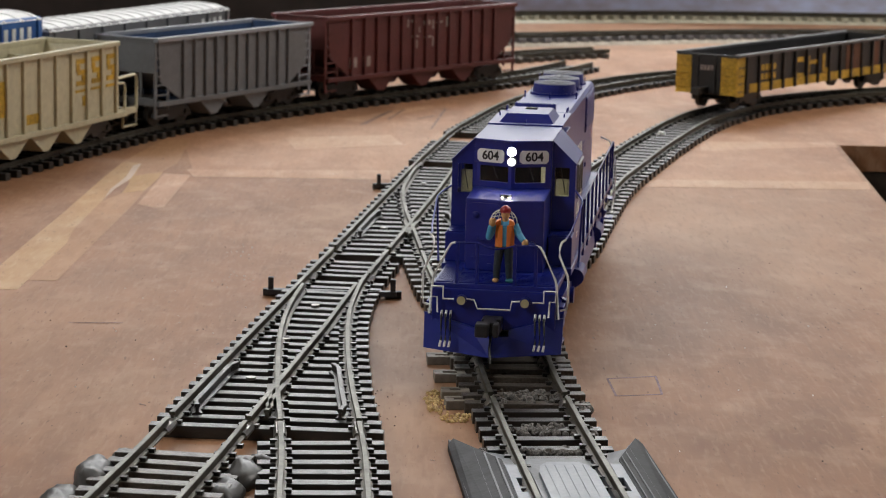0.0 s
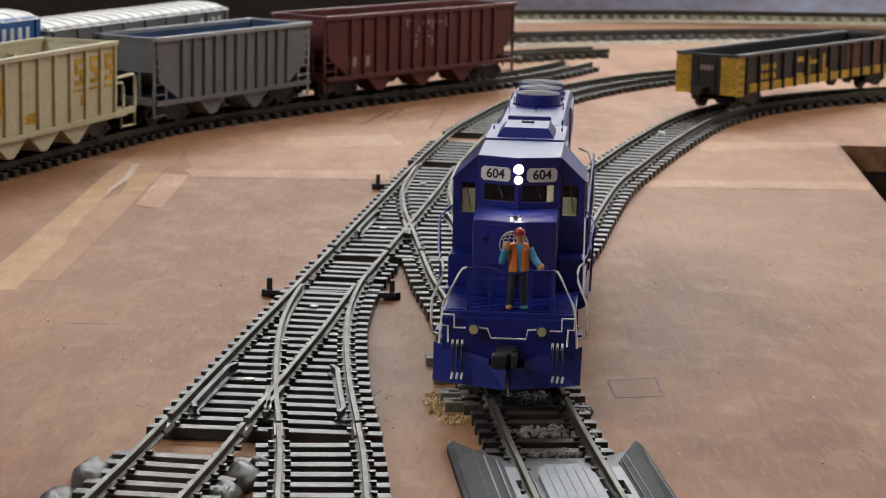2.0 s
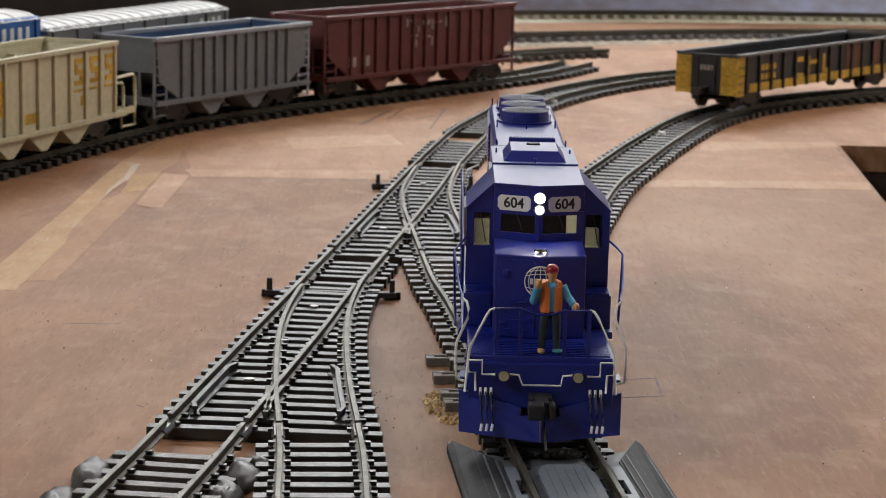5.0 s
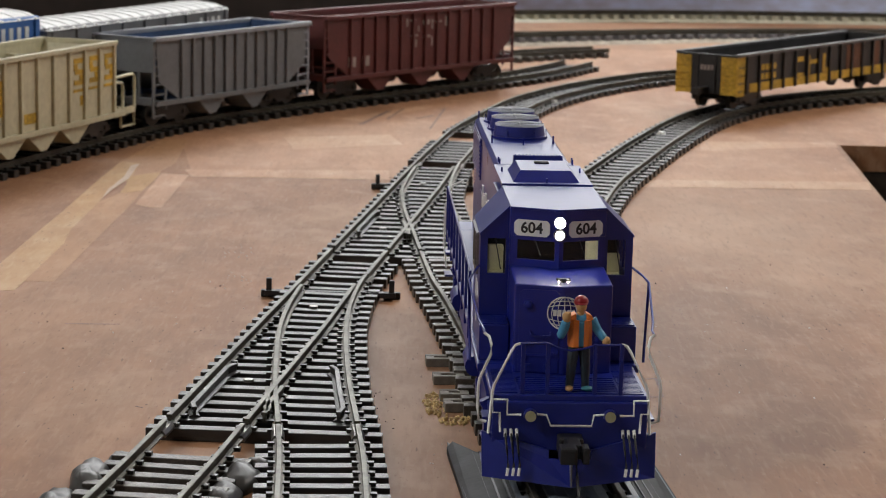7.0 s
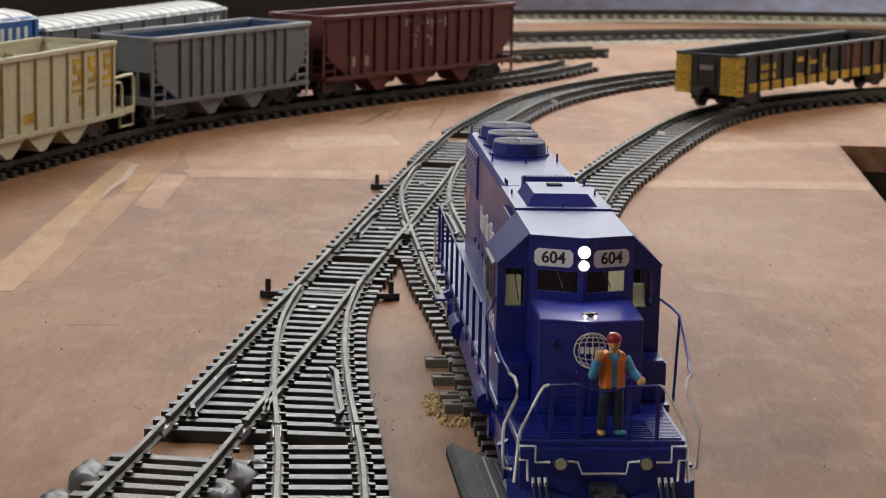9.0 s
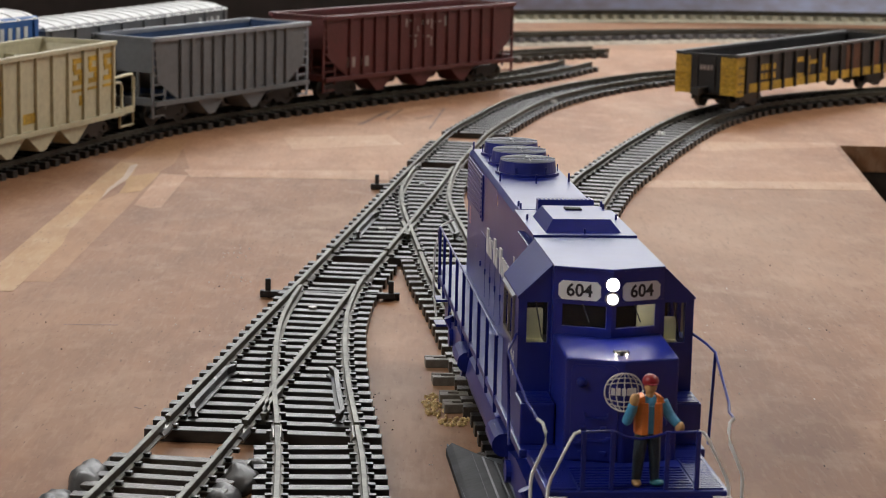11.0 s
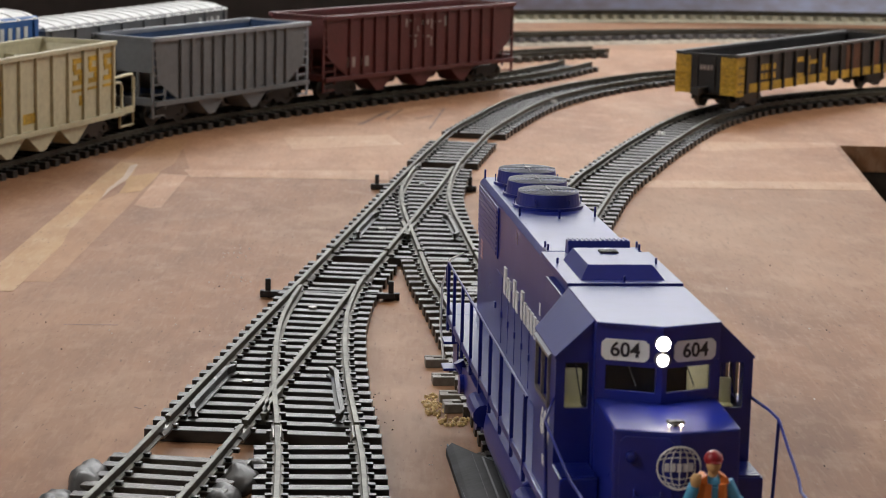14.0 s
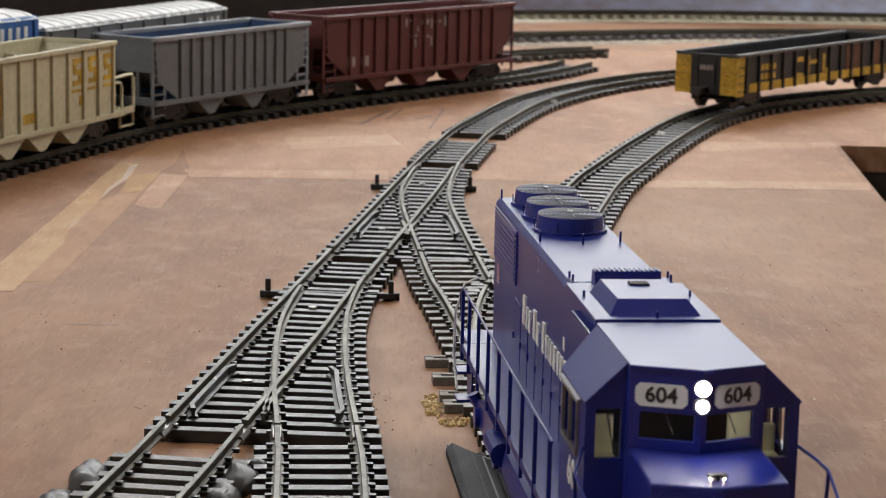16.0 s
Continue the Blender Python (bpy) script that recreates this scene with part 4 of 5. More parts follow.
        box(bm, x - 0.4, x + 0.4, -38.2, -37.5, 18, 29.6, 0.1)
        part("stanchion", bm, BLUE, L)
    bm = bmesh.new()
    tube(bm, [(-10.2, -37.8, 29.5), (-4.6, -37.8, 29.6), (-2.5, -37.8, 28.6), (0, -37.8, 28.2), (2.5, -37.8, 28.6), (4.9, -37.8, 29.3), (10.2, -37.8, 29.5)], 0.24, 6)
    part("front_handrail", bm, BLUE, L)
    bm = bmesh.new()
    tube(bm, [(x, -40.6, z) for x, z in ((-7, 15.8), (-4.8, 15.6), (-3.9, 13.4), (4.3, 13.4), (4.7, 15.6), (7, 15.8))], 0.24, 6)
    part("lift_bar", bm, WHITE, L, "white coupler lift bar")
    # pilot and snow plough
    bm = bmesh.new()
    box(bm, -15.6, 15.6, -39.6, -38.4, 8, 18, 0.3)
    part("pilot", bm, BLUE, L)
    bm = bmesh.new()
    for s in (-1, 1):
        pts = [(s * 17.6, -38.4, 11.6), (s * 4.2, -41.5, 8.6), (s * 4.2, -41.9, 6.9), (0, -42.6, 6.9), (0, -46.2, 2.2), (s * 17.4, -40.6, 2.8)]
        vs = [bm.verts.new(p) for p in pts]
        f = bm.faces.new(vs if s > 0 else vs[::-1])
        ret = bmesh.ops.extrude_face_region(bm, geom=[f])
        bmesh.ops.translate(bm, vec=(0, 0.8, 0), verts=[v for v in ret["geom"] if isinstance(v, bmesh.types.BMVert)])
    bmesh.ops.recalc_face_normals(bm, faces=bm.faces)
    plow = part("snow_plow", bm, BLUE, L)
    bm = bmesh.new()
    box(bm, -0.15, 0.15, -46.3, -42, 2.4, 6.9)
    part("plow_edge", bm, METAL, plow)
    # coupler
    bm = bmesh.new()
    box(bm, -2.5, 2.5, -44, -38, 8.0, 11.6, 0.5)
    box(bm, -1.6, 1.6, -50, -44, 9, 12, 0.5)
    box(bm, -3, 0.4, -53.5, -49, 8.8, 12.2, 0.6)
    box(bm, 1.4, 2.8, -53, -49, 8.8, 12.2, 0.5)
    tube(bm, [(0.5, -50, 9), (0.6, -51.5, 6), (1.0, -52, 2.2)], 0.3, 6)
    part("coupler", bm, BLACK, L, "black knuckle coupler")
    # fuel tank
    bm = bmesh.new()
    prism(bm, [(-11.5, 2.6), (-15.2, 4.5), (-16.2, 8), (-15.6, 12), (-13, 13.5), (13, 13.5), (15.6, 12), (16.2, 8), (15.2, 4.5), (11.5, 2.6)], "y", 38, 92, 0, 0.8)
    part("fuel_tank", bm, BLUE, L)
    for x, y in ((-15.5, 24), (15.5, 24), (-15.5, 95), (15.5, 95)):
        bm = bmesh.new()
        cyl(bm, (x, y, 10), (x, y + 12, 10), 2.4, 14)
        part("air_reservoir", bm, BLUE, L)
    # trucks
    wheels = []
    for yc in (4.5, 124.0):
        bm = bmesh.new()
        for s in (-1, 1):
            prism(bm, [(-21, 5), (-19, 9), (-8, 10.5), (8, 10.5), (19, 9), (21, 5), (17, 3.2), (10, 4.2), (4, 2.8), (-4, 2.8), (-10, 4.2), (-17, 3.2)], "x", s * 12.2, s * 14.6)
            for y in (-15.7, 15.7):
                cyl(bm, (s * 14.4, y, 5.8), (s * 15.6, y, 5.8), 2.3, 14)
                cyl(bm, (s * 13.5, y + 5, 6.5), (s * 15.2, y + 5, 10), 1.3, 10)
        box(bm, -12, 12, -7, 7, 6, 12, 0.4)
        bmesh.ops.translate(bm, vec=(0, yc, 0), verts=bm.verts)
        part("truck_frame", bm, BLUE, L)
        for y in (-15.7, 15.7):
            bm = bmesh.new()
            for s in (-1, 1):
                cyl(bm, (s * 7.4, 0, 0), (s * 10.2, 0, 0), 5.9, 28)
                cyl(bm, (s * 7.0, 0, 0), (s * 7.5, 0, 0), 6.5, 28)
            cyl(bm, (-10, 0, 0), (10, 0, 0), 1.2, 10)
            w = part("wheelset", bm, WHEEL, L)
            w.location = (0, (yc + y) * MM, 5.9 * MM)
            wheels.append(w)
    return L, wheels


def figure():
    """Painted model figure standing on the porch, one plain mesh."""
    bm = bmesh.new()

    def limb(pts, radii, mi):
        for p, q, r0, r1 in zip(pts, pts[1:], radii, radii[1:]):
            cyl(bm, p, q, r0, 12, r1, mi)
            ball(bm, q, r1, 1, 1, 1, 10, mi)

    # shoes, legs
    ball(bm, (-1.9, -0.9, 0.55), 0.95, 0.8, 1.5, 0.6, 12, 4)
    ball(bm, (1.6, -0.9, 0.5), 0.95, 1.25, 1.3, 0.55, 12, 5)
    limb([(-1.75, -0.2, 0.6), (-1.5, -0.45, 4.6), (-0.95, 0.0, 9.0)], (0.75, 0.95, 1.2), 2)
    limb([(1.35, -0.2, 0.6), (1.15, -0.35, 4.6), (0.9, 0.0, 9.0)], (0.75, 0.95, 1.2), 2)
    ball(bm, (0, 0, 9.0), 1.9, 1.05, 0.7, 0.7, 14, 2)
    # shirt below the open vest
    cyl(bm, (0, 0.05, 8.8), (0, 0.05, 13.4), 1.55, 16, 1.75, 1)
    ball(bm, (0, 0.05, 13.6), 1.9, 1.1, 0.7, 0.75, 14, 1)
    for e in (-1, 1):
        prism(bm, [(e * 0.45, -1.75), (e * 1.5, -1.65), (e * 2.25, -0.6), (e * 2.25, 0.9), (e * 1.2, 1.75), (e * 0.2, 1.8), (e * 0.2, 1.3), (e * 1.6, 0.9), (e * 1.6, -0.6), (e * 0.75, -1.3)], "z", 8.6, 13.9, 0, 0.12)
        prism(bm, [(e * 0.9, 13.8), (e * 2.35, 13.8), (e * 2.0, 14.7), (e * 1.0, 15.2)], "y", -1.25, 1.3, 0, 0.2)
    # neck, head, cap
    cyl(bm, (0, -0.1, 14.4), (0.05, -0.2, 15.9), 0.72, 12, 0.7, 4)
    ball(bm, (0.05, -0.35, 16.5), 1.25, 0.86, 0.95, 1.12, 14, 4)
    ball(bm, (0.05, -0.15, 17.25), 1.42, 0.95, 1.02, 0.86, 14, 3)
    ball(bm, (0.05, -1.2, 16.95), 1.0, 0.95, 0.8, 0.2, 12, 3)
    # one arm raised, fist at the chin; the other held out and down
    limb([(-2.2, 0.1, 13.8), (-3.7, -0.6, 10.9), (-3.2, -1.6, 13.4)], (0.95, 0.85, 0.75), 1)
    ball(bm, (-2.95, -1.9, 14.6), 0.95, 0.85, 0.75, 1.15, 12, 4)
    ball(bm, (-2.45, -1.9, 15.2), 0.5, 0.8, 0.7, 1.0, 10, 4)
    limb([(2.2, 0.1, 13.8), (3.4, -0.3, 11.6), (4.3, -1.0, 10.5)], (0.95, 0.85, 0.75), 1)
    ball(bm, (4.9, -1.4, 9.8), 0.85, 0.95, 0.8, 1.1, 12, 4)
    for v in bm.verts:
        n = noise.noise(v.co * 0.8)
        v.co += Vector((0.1 * n, 0.08 * n, 0.0))
        v.co *= 1.06
    ob = part("toy_figure", bm, [ORANGE, SHIRT, TROUSERS, CAP, TAN, TEAL])
    return tagged(ob, "small painted model figure in an orange vest and red cap", "toy figure")


# ---- freight cars (local x along the car, +y away from the camera, z from the rail tops) ----
def truck(parent, xc, name="truck"):
    bm = bmesh.new()
    for s in (-1, 1):
        prism(bm, [(-14, 4.2), (-12, 7.2), (-4, 8.6), (4, 8.6), (12, 7.2), (14, 4.2), (10, 3.0), (5, 4.4), (3, 2.4), (-3, 2.4), (-5, 4.4), (-10, 3.0)], "y", s * 10.6, s * 12.8)
    box(bm, -3, 3, -11, 11, 5, 9, 0.3)
    bmesh.ops.translate(bm, vec=(xc, 0, 0), verts=bm.verts)
    tr = part(name, bm, BLACK, parent)
    for dx in (-10.2, 10.2):
        bm = bmesh.new()
        for s in (-1, 1):
            cyl(bm, (xc + dx, s * 7.5, 5.2), (xc + dx, s * 9.9, 5.2), 5.2, 20)
            cyl(bm, (xc + dx, s * 12.6, 5.2), (xc + dx, s * 13.3, 5.2), 1.3, 10)
        cyl(bm, (xc + dx, -9, 5.2), (xc + dx, 9, 5.2), 1.0, 8)
        part("wheelset", bm, WHEEL, tr)


def coupler(parent, x, s):
    bm = bmesh.new()
    box(bm, min(x, x + s * 9), max(x, x + s * 9), -1.6, 1.6, 8.6, 11.6, 0.4)
    box(bm, min(x + s * 7, x + s * 11), max(x + s * 7, x + s * 11), -2.6, 2.6, 8.4, 12, 0.5)
    part("coupler", bm, BLACK, parent)


def hopper_car(name, label, LL, H, paint, rim, inside, cx, cy, rz, ribs, bays, text=None, cage=False, W=34.0):
    c = thing(name, label, "model freight car", cx, cy, RT, rz, group="freight cars on the siding")
    h2, w2 = LL / 2, W / 2
    sill = 12.0
    slope = 21.0
    # sides
    for s in (-1, 1):
        bm = bmesh.new()
        y0, y1 = sorted((s * w2, s * (w2 - 0.8)))
        prism(bm, [(-h2 + slope * 0.9, sill), (h2 - slope * 0.9, sill), (h2 - 4, H * 0.52), (h2 - 2, H), (-h2 + 2, H), (-h2 + 4, H * 0.52)] if not cage else [(-h2 + 9, sill), (h2 - 9, sill), (h2 - 9, H), (-h2 + 9, H)], "y", y0, y1)
        side = part("side", bm, paint, c)
        if not cage:
            bm = bmesh.new()
            prism(bm, [(-h2 + slope + 9, 16.5), (h2 - slope - 9, 16.5), (h2 - 3.2, H * 0.68), (h2 - 3.2, H - 1.4), (-h2 + 3.2, H - 1.4), (-h2 + 3.2, H * 0.68)], "y", *sorted((s * (w2 - 0.9), s * (w2 - 1.2))))
            part("side_lining", bm, inside, side)
        xa, xb = (-h2 + slope, h2 - slope) if not cage else (-h2 + 10, h2 - 10)
        for k in range(ribs):
            x = xa + (xb - xa) * k / (ribs - 1)
            bm = bmesh.new()
            q0, q1 = sorted((s * w2, s * (w2 + 1.3)))
            box(bm, x - 0.85, x + 0.85, q0, q1, sill - 0.5, H - 1.0, 0.25)
            part("rib", bm, paint, side)
        bm = bmesh.new()
        q0, q1 = sorted((s * (w2 - 1.0), s * (w2 + 1.6)))
        box(bm, -h2 + (0 if not cage else 8), h2 - (0 if not cage else 8), q0, q1, H - 1.3, H + 0.6, 0.3)
        part("top_rail", bm, rim, side)
        bm = bmesh.new()
        q0, q1 = sorted((s * (w2 - 1.0), s * (w2 + 1.5)))
        box(bm, -h2 + 1, h2 - 1, q0, q1, sill - 2.2, sill, 0.25)
        part("side_sill", bm, paint, side)
        if text:
            yy = s * (w2 + 0.02)
            q0, q1 = sorted((yy, yy + s * 0.25))
            for x0, x1, z0, z1 in text[1]:
                bm = bmesh.new()
                box(bm, x0, x1, q0, q1, z0, z1)
                part("lettering_bar", bm, text[0], side, "worn painted lettering bar")
        # corner post, ladder and grab irons
        for e in (-1, 1):
            bm = bmesh.new()
            q0, q1 = sorted((s * (w2 - 0.9), s * w2))
            xx = e * (h2 - 0.8)
            if cage:
                tube(bm, [(e * (h2 - 8.5), s * w2, 26.5), (e * (h2 + 8), s * w2, 27), (e * (h2 + 10), s * w2, 25.4), (e * (h2 + 10), s * w2, 12)], 0.7, 6)
                tube(bm, [(e * (h2 - 8.5), s * w2, 24.4), (e * (h2 - 2.2), s * w2, 24), (e * (h2 - 1.0), s * w2, 22.4), (e * (h2 - 1.0), s * w2, 13)], 0.65, 6)
                box(bm, min(e * (h2 - 9), e * (h2 + 11)), max(e * (h2 - 9), e * (h2 + 11)), q0, q1, 10.0, 13, 0.2)
                tube(bm, [(e * (h2 - 3), s * w2, 10.5), (e * (h2 - 3), s * w2, 5), (e * (h2 + 9.6), s * w2, 5), (e * (h2 + 9.6), s * w2, 10.5)], 0.6, 6)
                part("end_cage", bm, paint, c)
            else:
                box(bm, xx - 0.7, xx + 0.7, q0, q1, 4.5, H - 0.5, 0.15)
                box(bm, xx - e * 9 - 0.5, xx - e * 9 + 0.5, q0, q1, 8, H * 0.45, 0.15)
                for z in (5, 10, 14.5, 19):
                    box(bm, min(xx, xx - e * 9), max(xx, xx - e * 9), q0 + 0.1, q1 - 0.1, z, z + 0.7)
                for z in range(23, int(H) - 2, 4):
                    box(bm, min(xx, xx - e * 4), max(xx, xx - e * 4), q0 - 0.2, q1 + 0.2, z, z + 0.8)
                part("end_ladder", bm, rim if paint is GREYCAR and e > 0 else paint, c)
    # slope sheets, inside floor and end sills
    for e in (-1, 1):
        bm = bmesh.new()
        top = (e * (h2 - 1.2), H - 0.3) if not cage else (e * (h2 - 9), H - 0.3)
        pts = [top, (e * (h2 - slope - 6), 13), (e * (h2 - slope - 5), 12), (top[0] + e * 0.8, top[1] - 0.6)]
        if not cage:
            pts = [(e * (h2 - 1), H), (e * (h2 - 1), H * 0.62), (e * (h2 - slope - 8), 14), (e * (h2 - slope - 9), 15), (e * (h2 - 2), H * 0.64), (e * (h2 - 2), H)]
        prism(bm, pts, "y", -w2 + 0.9, w2 - 0.9)
        part("slope_sheet", bm, paint, c)
        if not cage:
            bm = bmesh.new()
            prism(bm, [(e * (h2 - 2.1), H - 0.2), (e * (h2 - 2.1), H * 0.645), (e * (h2 - slope - 9), 15.1), (e * (h2 - slope - 10), 15.9), (e * (h2 - 2.9), H * 0.665), (e * (h2 - 2.9), H - 0.2)], "y", -w2 + 1.0, w2 - 1.0)
            part("slope_lining", bm, inside, c)
        bm = bmesh.new()
        box(bm, min(e * (h2 - 2.5), e * h2), max(e * (h2 - 2.5), e * h2), -w2 + 1, w2 - 1, 10, 13.5, 0.3)
        q = h2 + (11 if cage else 0)
        box(bm, min(e * (h2 - 24), e * q), max(e * (h2 - 24), e * q), -2.5, 2.5, 9, 13, 0.2)
        for y in (-8, 8):
            box(bm, e * (h2 - 1.6) - 0.5, e * (h2 - 1.6) + 0.5, y - 0.6, y + 0.6, 12, H * 0.62)
        part("end_sill", bm, paint, c)
        bm = bmesh.new()
        box(bm, min(e * (h2 - 2), e * (h2 - 1)) if not cage else min(e * (h2 - 10), e * (h2 - 9)), max(e * (h2 - 2), e * (h2 - 1)) if not cage else max(e * (h2 - 10), e * (h2 - 9)), -w2 + 0.5, w2 - 0.5, H - 1.5, H + 0.5, 0.2)
        part("end_rail", bm, rim, c)
        truck(c, e * (h2 - 19))
        coupler(c, e * (h2 + (11 if cage else 0)), e)
    bm = bmesh.new()
    box(bm, -h2 + slope, h2 - slope, -w2 + 1, w2 - 1, 11, 13, 0.2)
    for k in range(3):
        x = -h2 + slope + (LL - 2 * slope) * (k + 0.5) / 3
        box(bm, x - 0.6, x + 0.6, -w2 + 1, w2 - 1, 13, H - 4)
    part("inside_floor", bm, inside, c)
    # hopper bays below the sill
    for k in range(bays):
        x = -h2 + slope + 8 + (LL - 2 * slope - 16) * (k + 0.5) / bays
        wd = (LL - 2 * slope - 8) / bays * (0.48 if cage else 0.3)
        for s in (-1, 1):
            bm = bmesh.new()
            prism(bm, [(x - wd, sill - 1.8), (x + wd, sill - 1.8), (x + 2.2, 2.6), (x - 2.2, 2.6)], "y", *sorted((s * 4.5, s * (w2 - 0.6))), 0, 0.2)
            part("hopper_bay", bm, paint, c)
    bm = bmesh.new()
    box(bm, -h2 + 10, h2 - 10, -2, 2, 8, 12)
    part("centre_sill", bm, BLACK, c)
    return c


def gondola(cx, cy, rz, LL=190.0, W=34.0, H=28.0):
    c = thing("gondola_car", "empty black gondola car with worn yellow ends and stripe", "model freight car", cx, cy, RT, rz, group="freight cars")
    h2, w2 = LL / 2, W / 2
    for s in (-1, 1):
        bm = bmesh.new()
        box(bm, -h2, h2, *sorted((s * w2, s * (w2 - 0.9))), 9.5, H)
        side = part("side", bm, GONDOLA, c)
        bm = bmesh.new()
        box(bm, -h2, h2, *sorted((s * (w2 - 1.3), s * (w2 + 1.1))), H - 0.8, H + 0.6, 0.25)
        part("top_rail", bm, GONDOLA_RIM_LIT, side)
        bm = bmesh.new()
        box(bm, -h2 + 14, h2 - 14, *sorted((s * w2, s * (w2 + 0.25))), 8.8, 13.2, 0.05)
        part("yellow_stripe", bm, YELLOW, side, "worn yellow stripe")
        n = 14
        for k in range(n):
            x = -h2 + 10 + (LL - 20) * k / (n - 1)
            bm = bmesh.new()
            box(bm, x - 0.9, x + 0.9, *sorted((s * w2, s * (w2 + 1.2))), 8.6, H - 0.8, 0.25)
            part("rib", bm, GONDOLA, side)
        for e in (-1, 1):
            bm = bmesh.new()
            box(bm, *sorted((e * (h2 - 8), e * (h2 + 0.1))), *sorted((s * w2, s * (w2 + 0.35))), 7.5, H - 1, 0.05)
            part("yellow_corner", bm, YELLOW, side, "yellow painted corner panel")
            bm = bmesh.new()
            for z in (10, 14, 18, 22):
                tube(bm, [(e * (h2 - 6.5), s * (w2 + 1), z), (e * (h2 - 1), s * (w2 + 1), z)], 0.3, 6)
            part("grab_iron", bm, BLACK, side)
        for x0, x1, z0, z1 in ((62, 72, 21, 23.5), (62, 65, 13.5, 23), (62, 72, 13.5, 15), (76, 79, 13.5, 23.5), (88, 91, 13.5, 23.5), (79, 88, 19, 21), (94, 103, 13.5, 16), (94, 97, 13.5, 23.5)) + tuple((26 + k * 4.2, 28.6 + k * 4.2, z, z + 3.0) for k in range(4) for z in (14.5, 19.2)):
            bm = bmesh.new()
            box(bm, -h2 + x0, -h2 + x1, *sorted((s * w2, s * (w2 + 0.25))), z0, z1)
            part("lettering_bar", bm, YELLOW, side, "worn yellow lettering bar")
        for x in (27, 36, 60):
            bm = bmesh.new()
            box(bm, x, x + 8, *sorted((s * w2, s * (w2 + 0.2))), 10, H - 1.5)
            part("rust_panel", bm, RUST, side, "rusty brown panel")
    for e in (-1, 1):
        bm = bmesh.new()
        box(bm, *sorted((e * h2, e * (h2 - 0.9))), -w2, w2, 8.5, H, 0.1)
        for y in (-5, 5):
            box(bm, *sorted((e * h2, e * (h2 + 1.0))), y - 0.7, y + 0.7, 9, H - 1, 0.1)
        end = part("end", bm, GONDOLA, c)
        for s in (-1, 1):
            bm = bmesh.new()
            box(bm, *sorted((e * h2, e * (h2 + 0.4))), *sorted((s * (w2 - 8.5), s * w2)), 8, H - 1.2, 0.05)
            part("yellow_panel", bm, YELLOW, end, "yellow end panel")
            bm = bmesh.new()
            for z in (11, 14.5, 18, 21.5):
                tube(bm, [(e * (h2 + 1.2), s * (w2 - 7.5), z), (e * (h2 + 1.2), s * (w2 - 1), z)], 0.3, 6)
            part("grab_iron", bm, YELLOW, end)
        bm = bmesh.new()
        for k in range(4):
            box(bm, *sorted((e * h2, e * (h2 + 0.25))), -4 + k * 2, -2.6 + k * 2, 20, 22.5)
        part("end_mark", bm, FADED, end)
        bm = bmesh.new()
        box(bm, *sorted((e * (h2 - 3), e * h2)), -w2 + 2, w2 - 2, 8, 9.4, 0.2)
        part("end_sill", bm, BLACK, c)
        truck(c, e * (h2 - 22))
        coupler(c, e * h2, e)
    bm = bmesh.new()
    box(bm, -h2 + 1, h2 - 1, -w2 + 1, w2 - 1, 9, 10)
    part("car_floor", bm, GONDOLA, c)
    return c


def covered_car(name, label, cx, cy, rz, LL, W, H, body, roofmat, ribs):
    c = thing(name, label, "model freight car", cx, cy, RT, rz, group="freight cars behind the siding")
    h2, w2 = LL / 2, W / 2
    bm = bmesh.new()
    prism(bm, [(-w2, 12), (-w2, H - 3), (-w2 + 1, H - 2), (w2 - 1, H - 2), (w2, H - 3), (w2, 12)], "x", -h2, h2, 0, 0.2)
    b = part("body", bm, body, c)
    bm = bmesh.new()
    prism(bm, [(-w2 - 0.6, H - 3.2), (-w2 * 0.6, H - 0.8), (0, H), (w2 * 0.6, H - 0.8), (w2 + 0.6, H - 3.2)], "x", -h2 - 0.4, h2 + 0.4, 0, 0.3)
    roof = part("roof", bm, roofmat, c)
    for k in range(ribs * 2):
        x = -h2 + 3 + (LL - 6) * k / (ribs * 2 - 1)
        bm = bmesh.new()
        prism(bm, [(-w2 - 0.8, H - 3.4), (-w2 - 0.8, H - 2.8), (-w2 * 0.6, H - 0.3), (0, H + 0.5), (w2 * 0.6, H - 0.3), (w2 + 0.8, H - 2.8), (w2 + 0.8, H - 3.4)], "x", x - 0.8, x + 0.8, 0, 0.2)
        part("roof_rib", bm, roofmat, roof)
    for k in range(ribs):
        x = -h2 + 4 + (LL - 8) * k / (ribs - 1)
        for s in (-1, 1):
            bm = bmesh.new()
            box(bm, x - 0.7, x + 0.7, *sorted((s * w2, s * (w2 + 1))), 12.5, H - 3.4, 0.2)
            part("rib", bm, body, b)
    for k in range(4):
        bm = bmesh.new()
        box(bm, h2 - 30 + k * 6, h2 - 27.2 + k * 6, -w2 - 0.3, -w2, H - 13, H - 6)
        part("lettering_bar", bm, WHITECAR, b)
    for e in (-1, 1):
        truck(c, e * (h2 - 20))
        coupler(c, e * h2, e)
    return c


LOCO, WHEELS = locomotive()
FIGURE = figure()

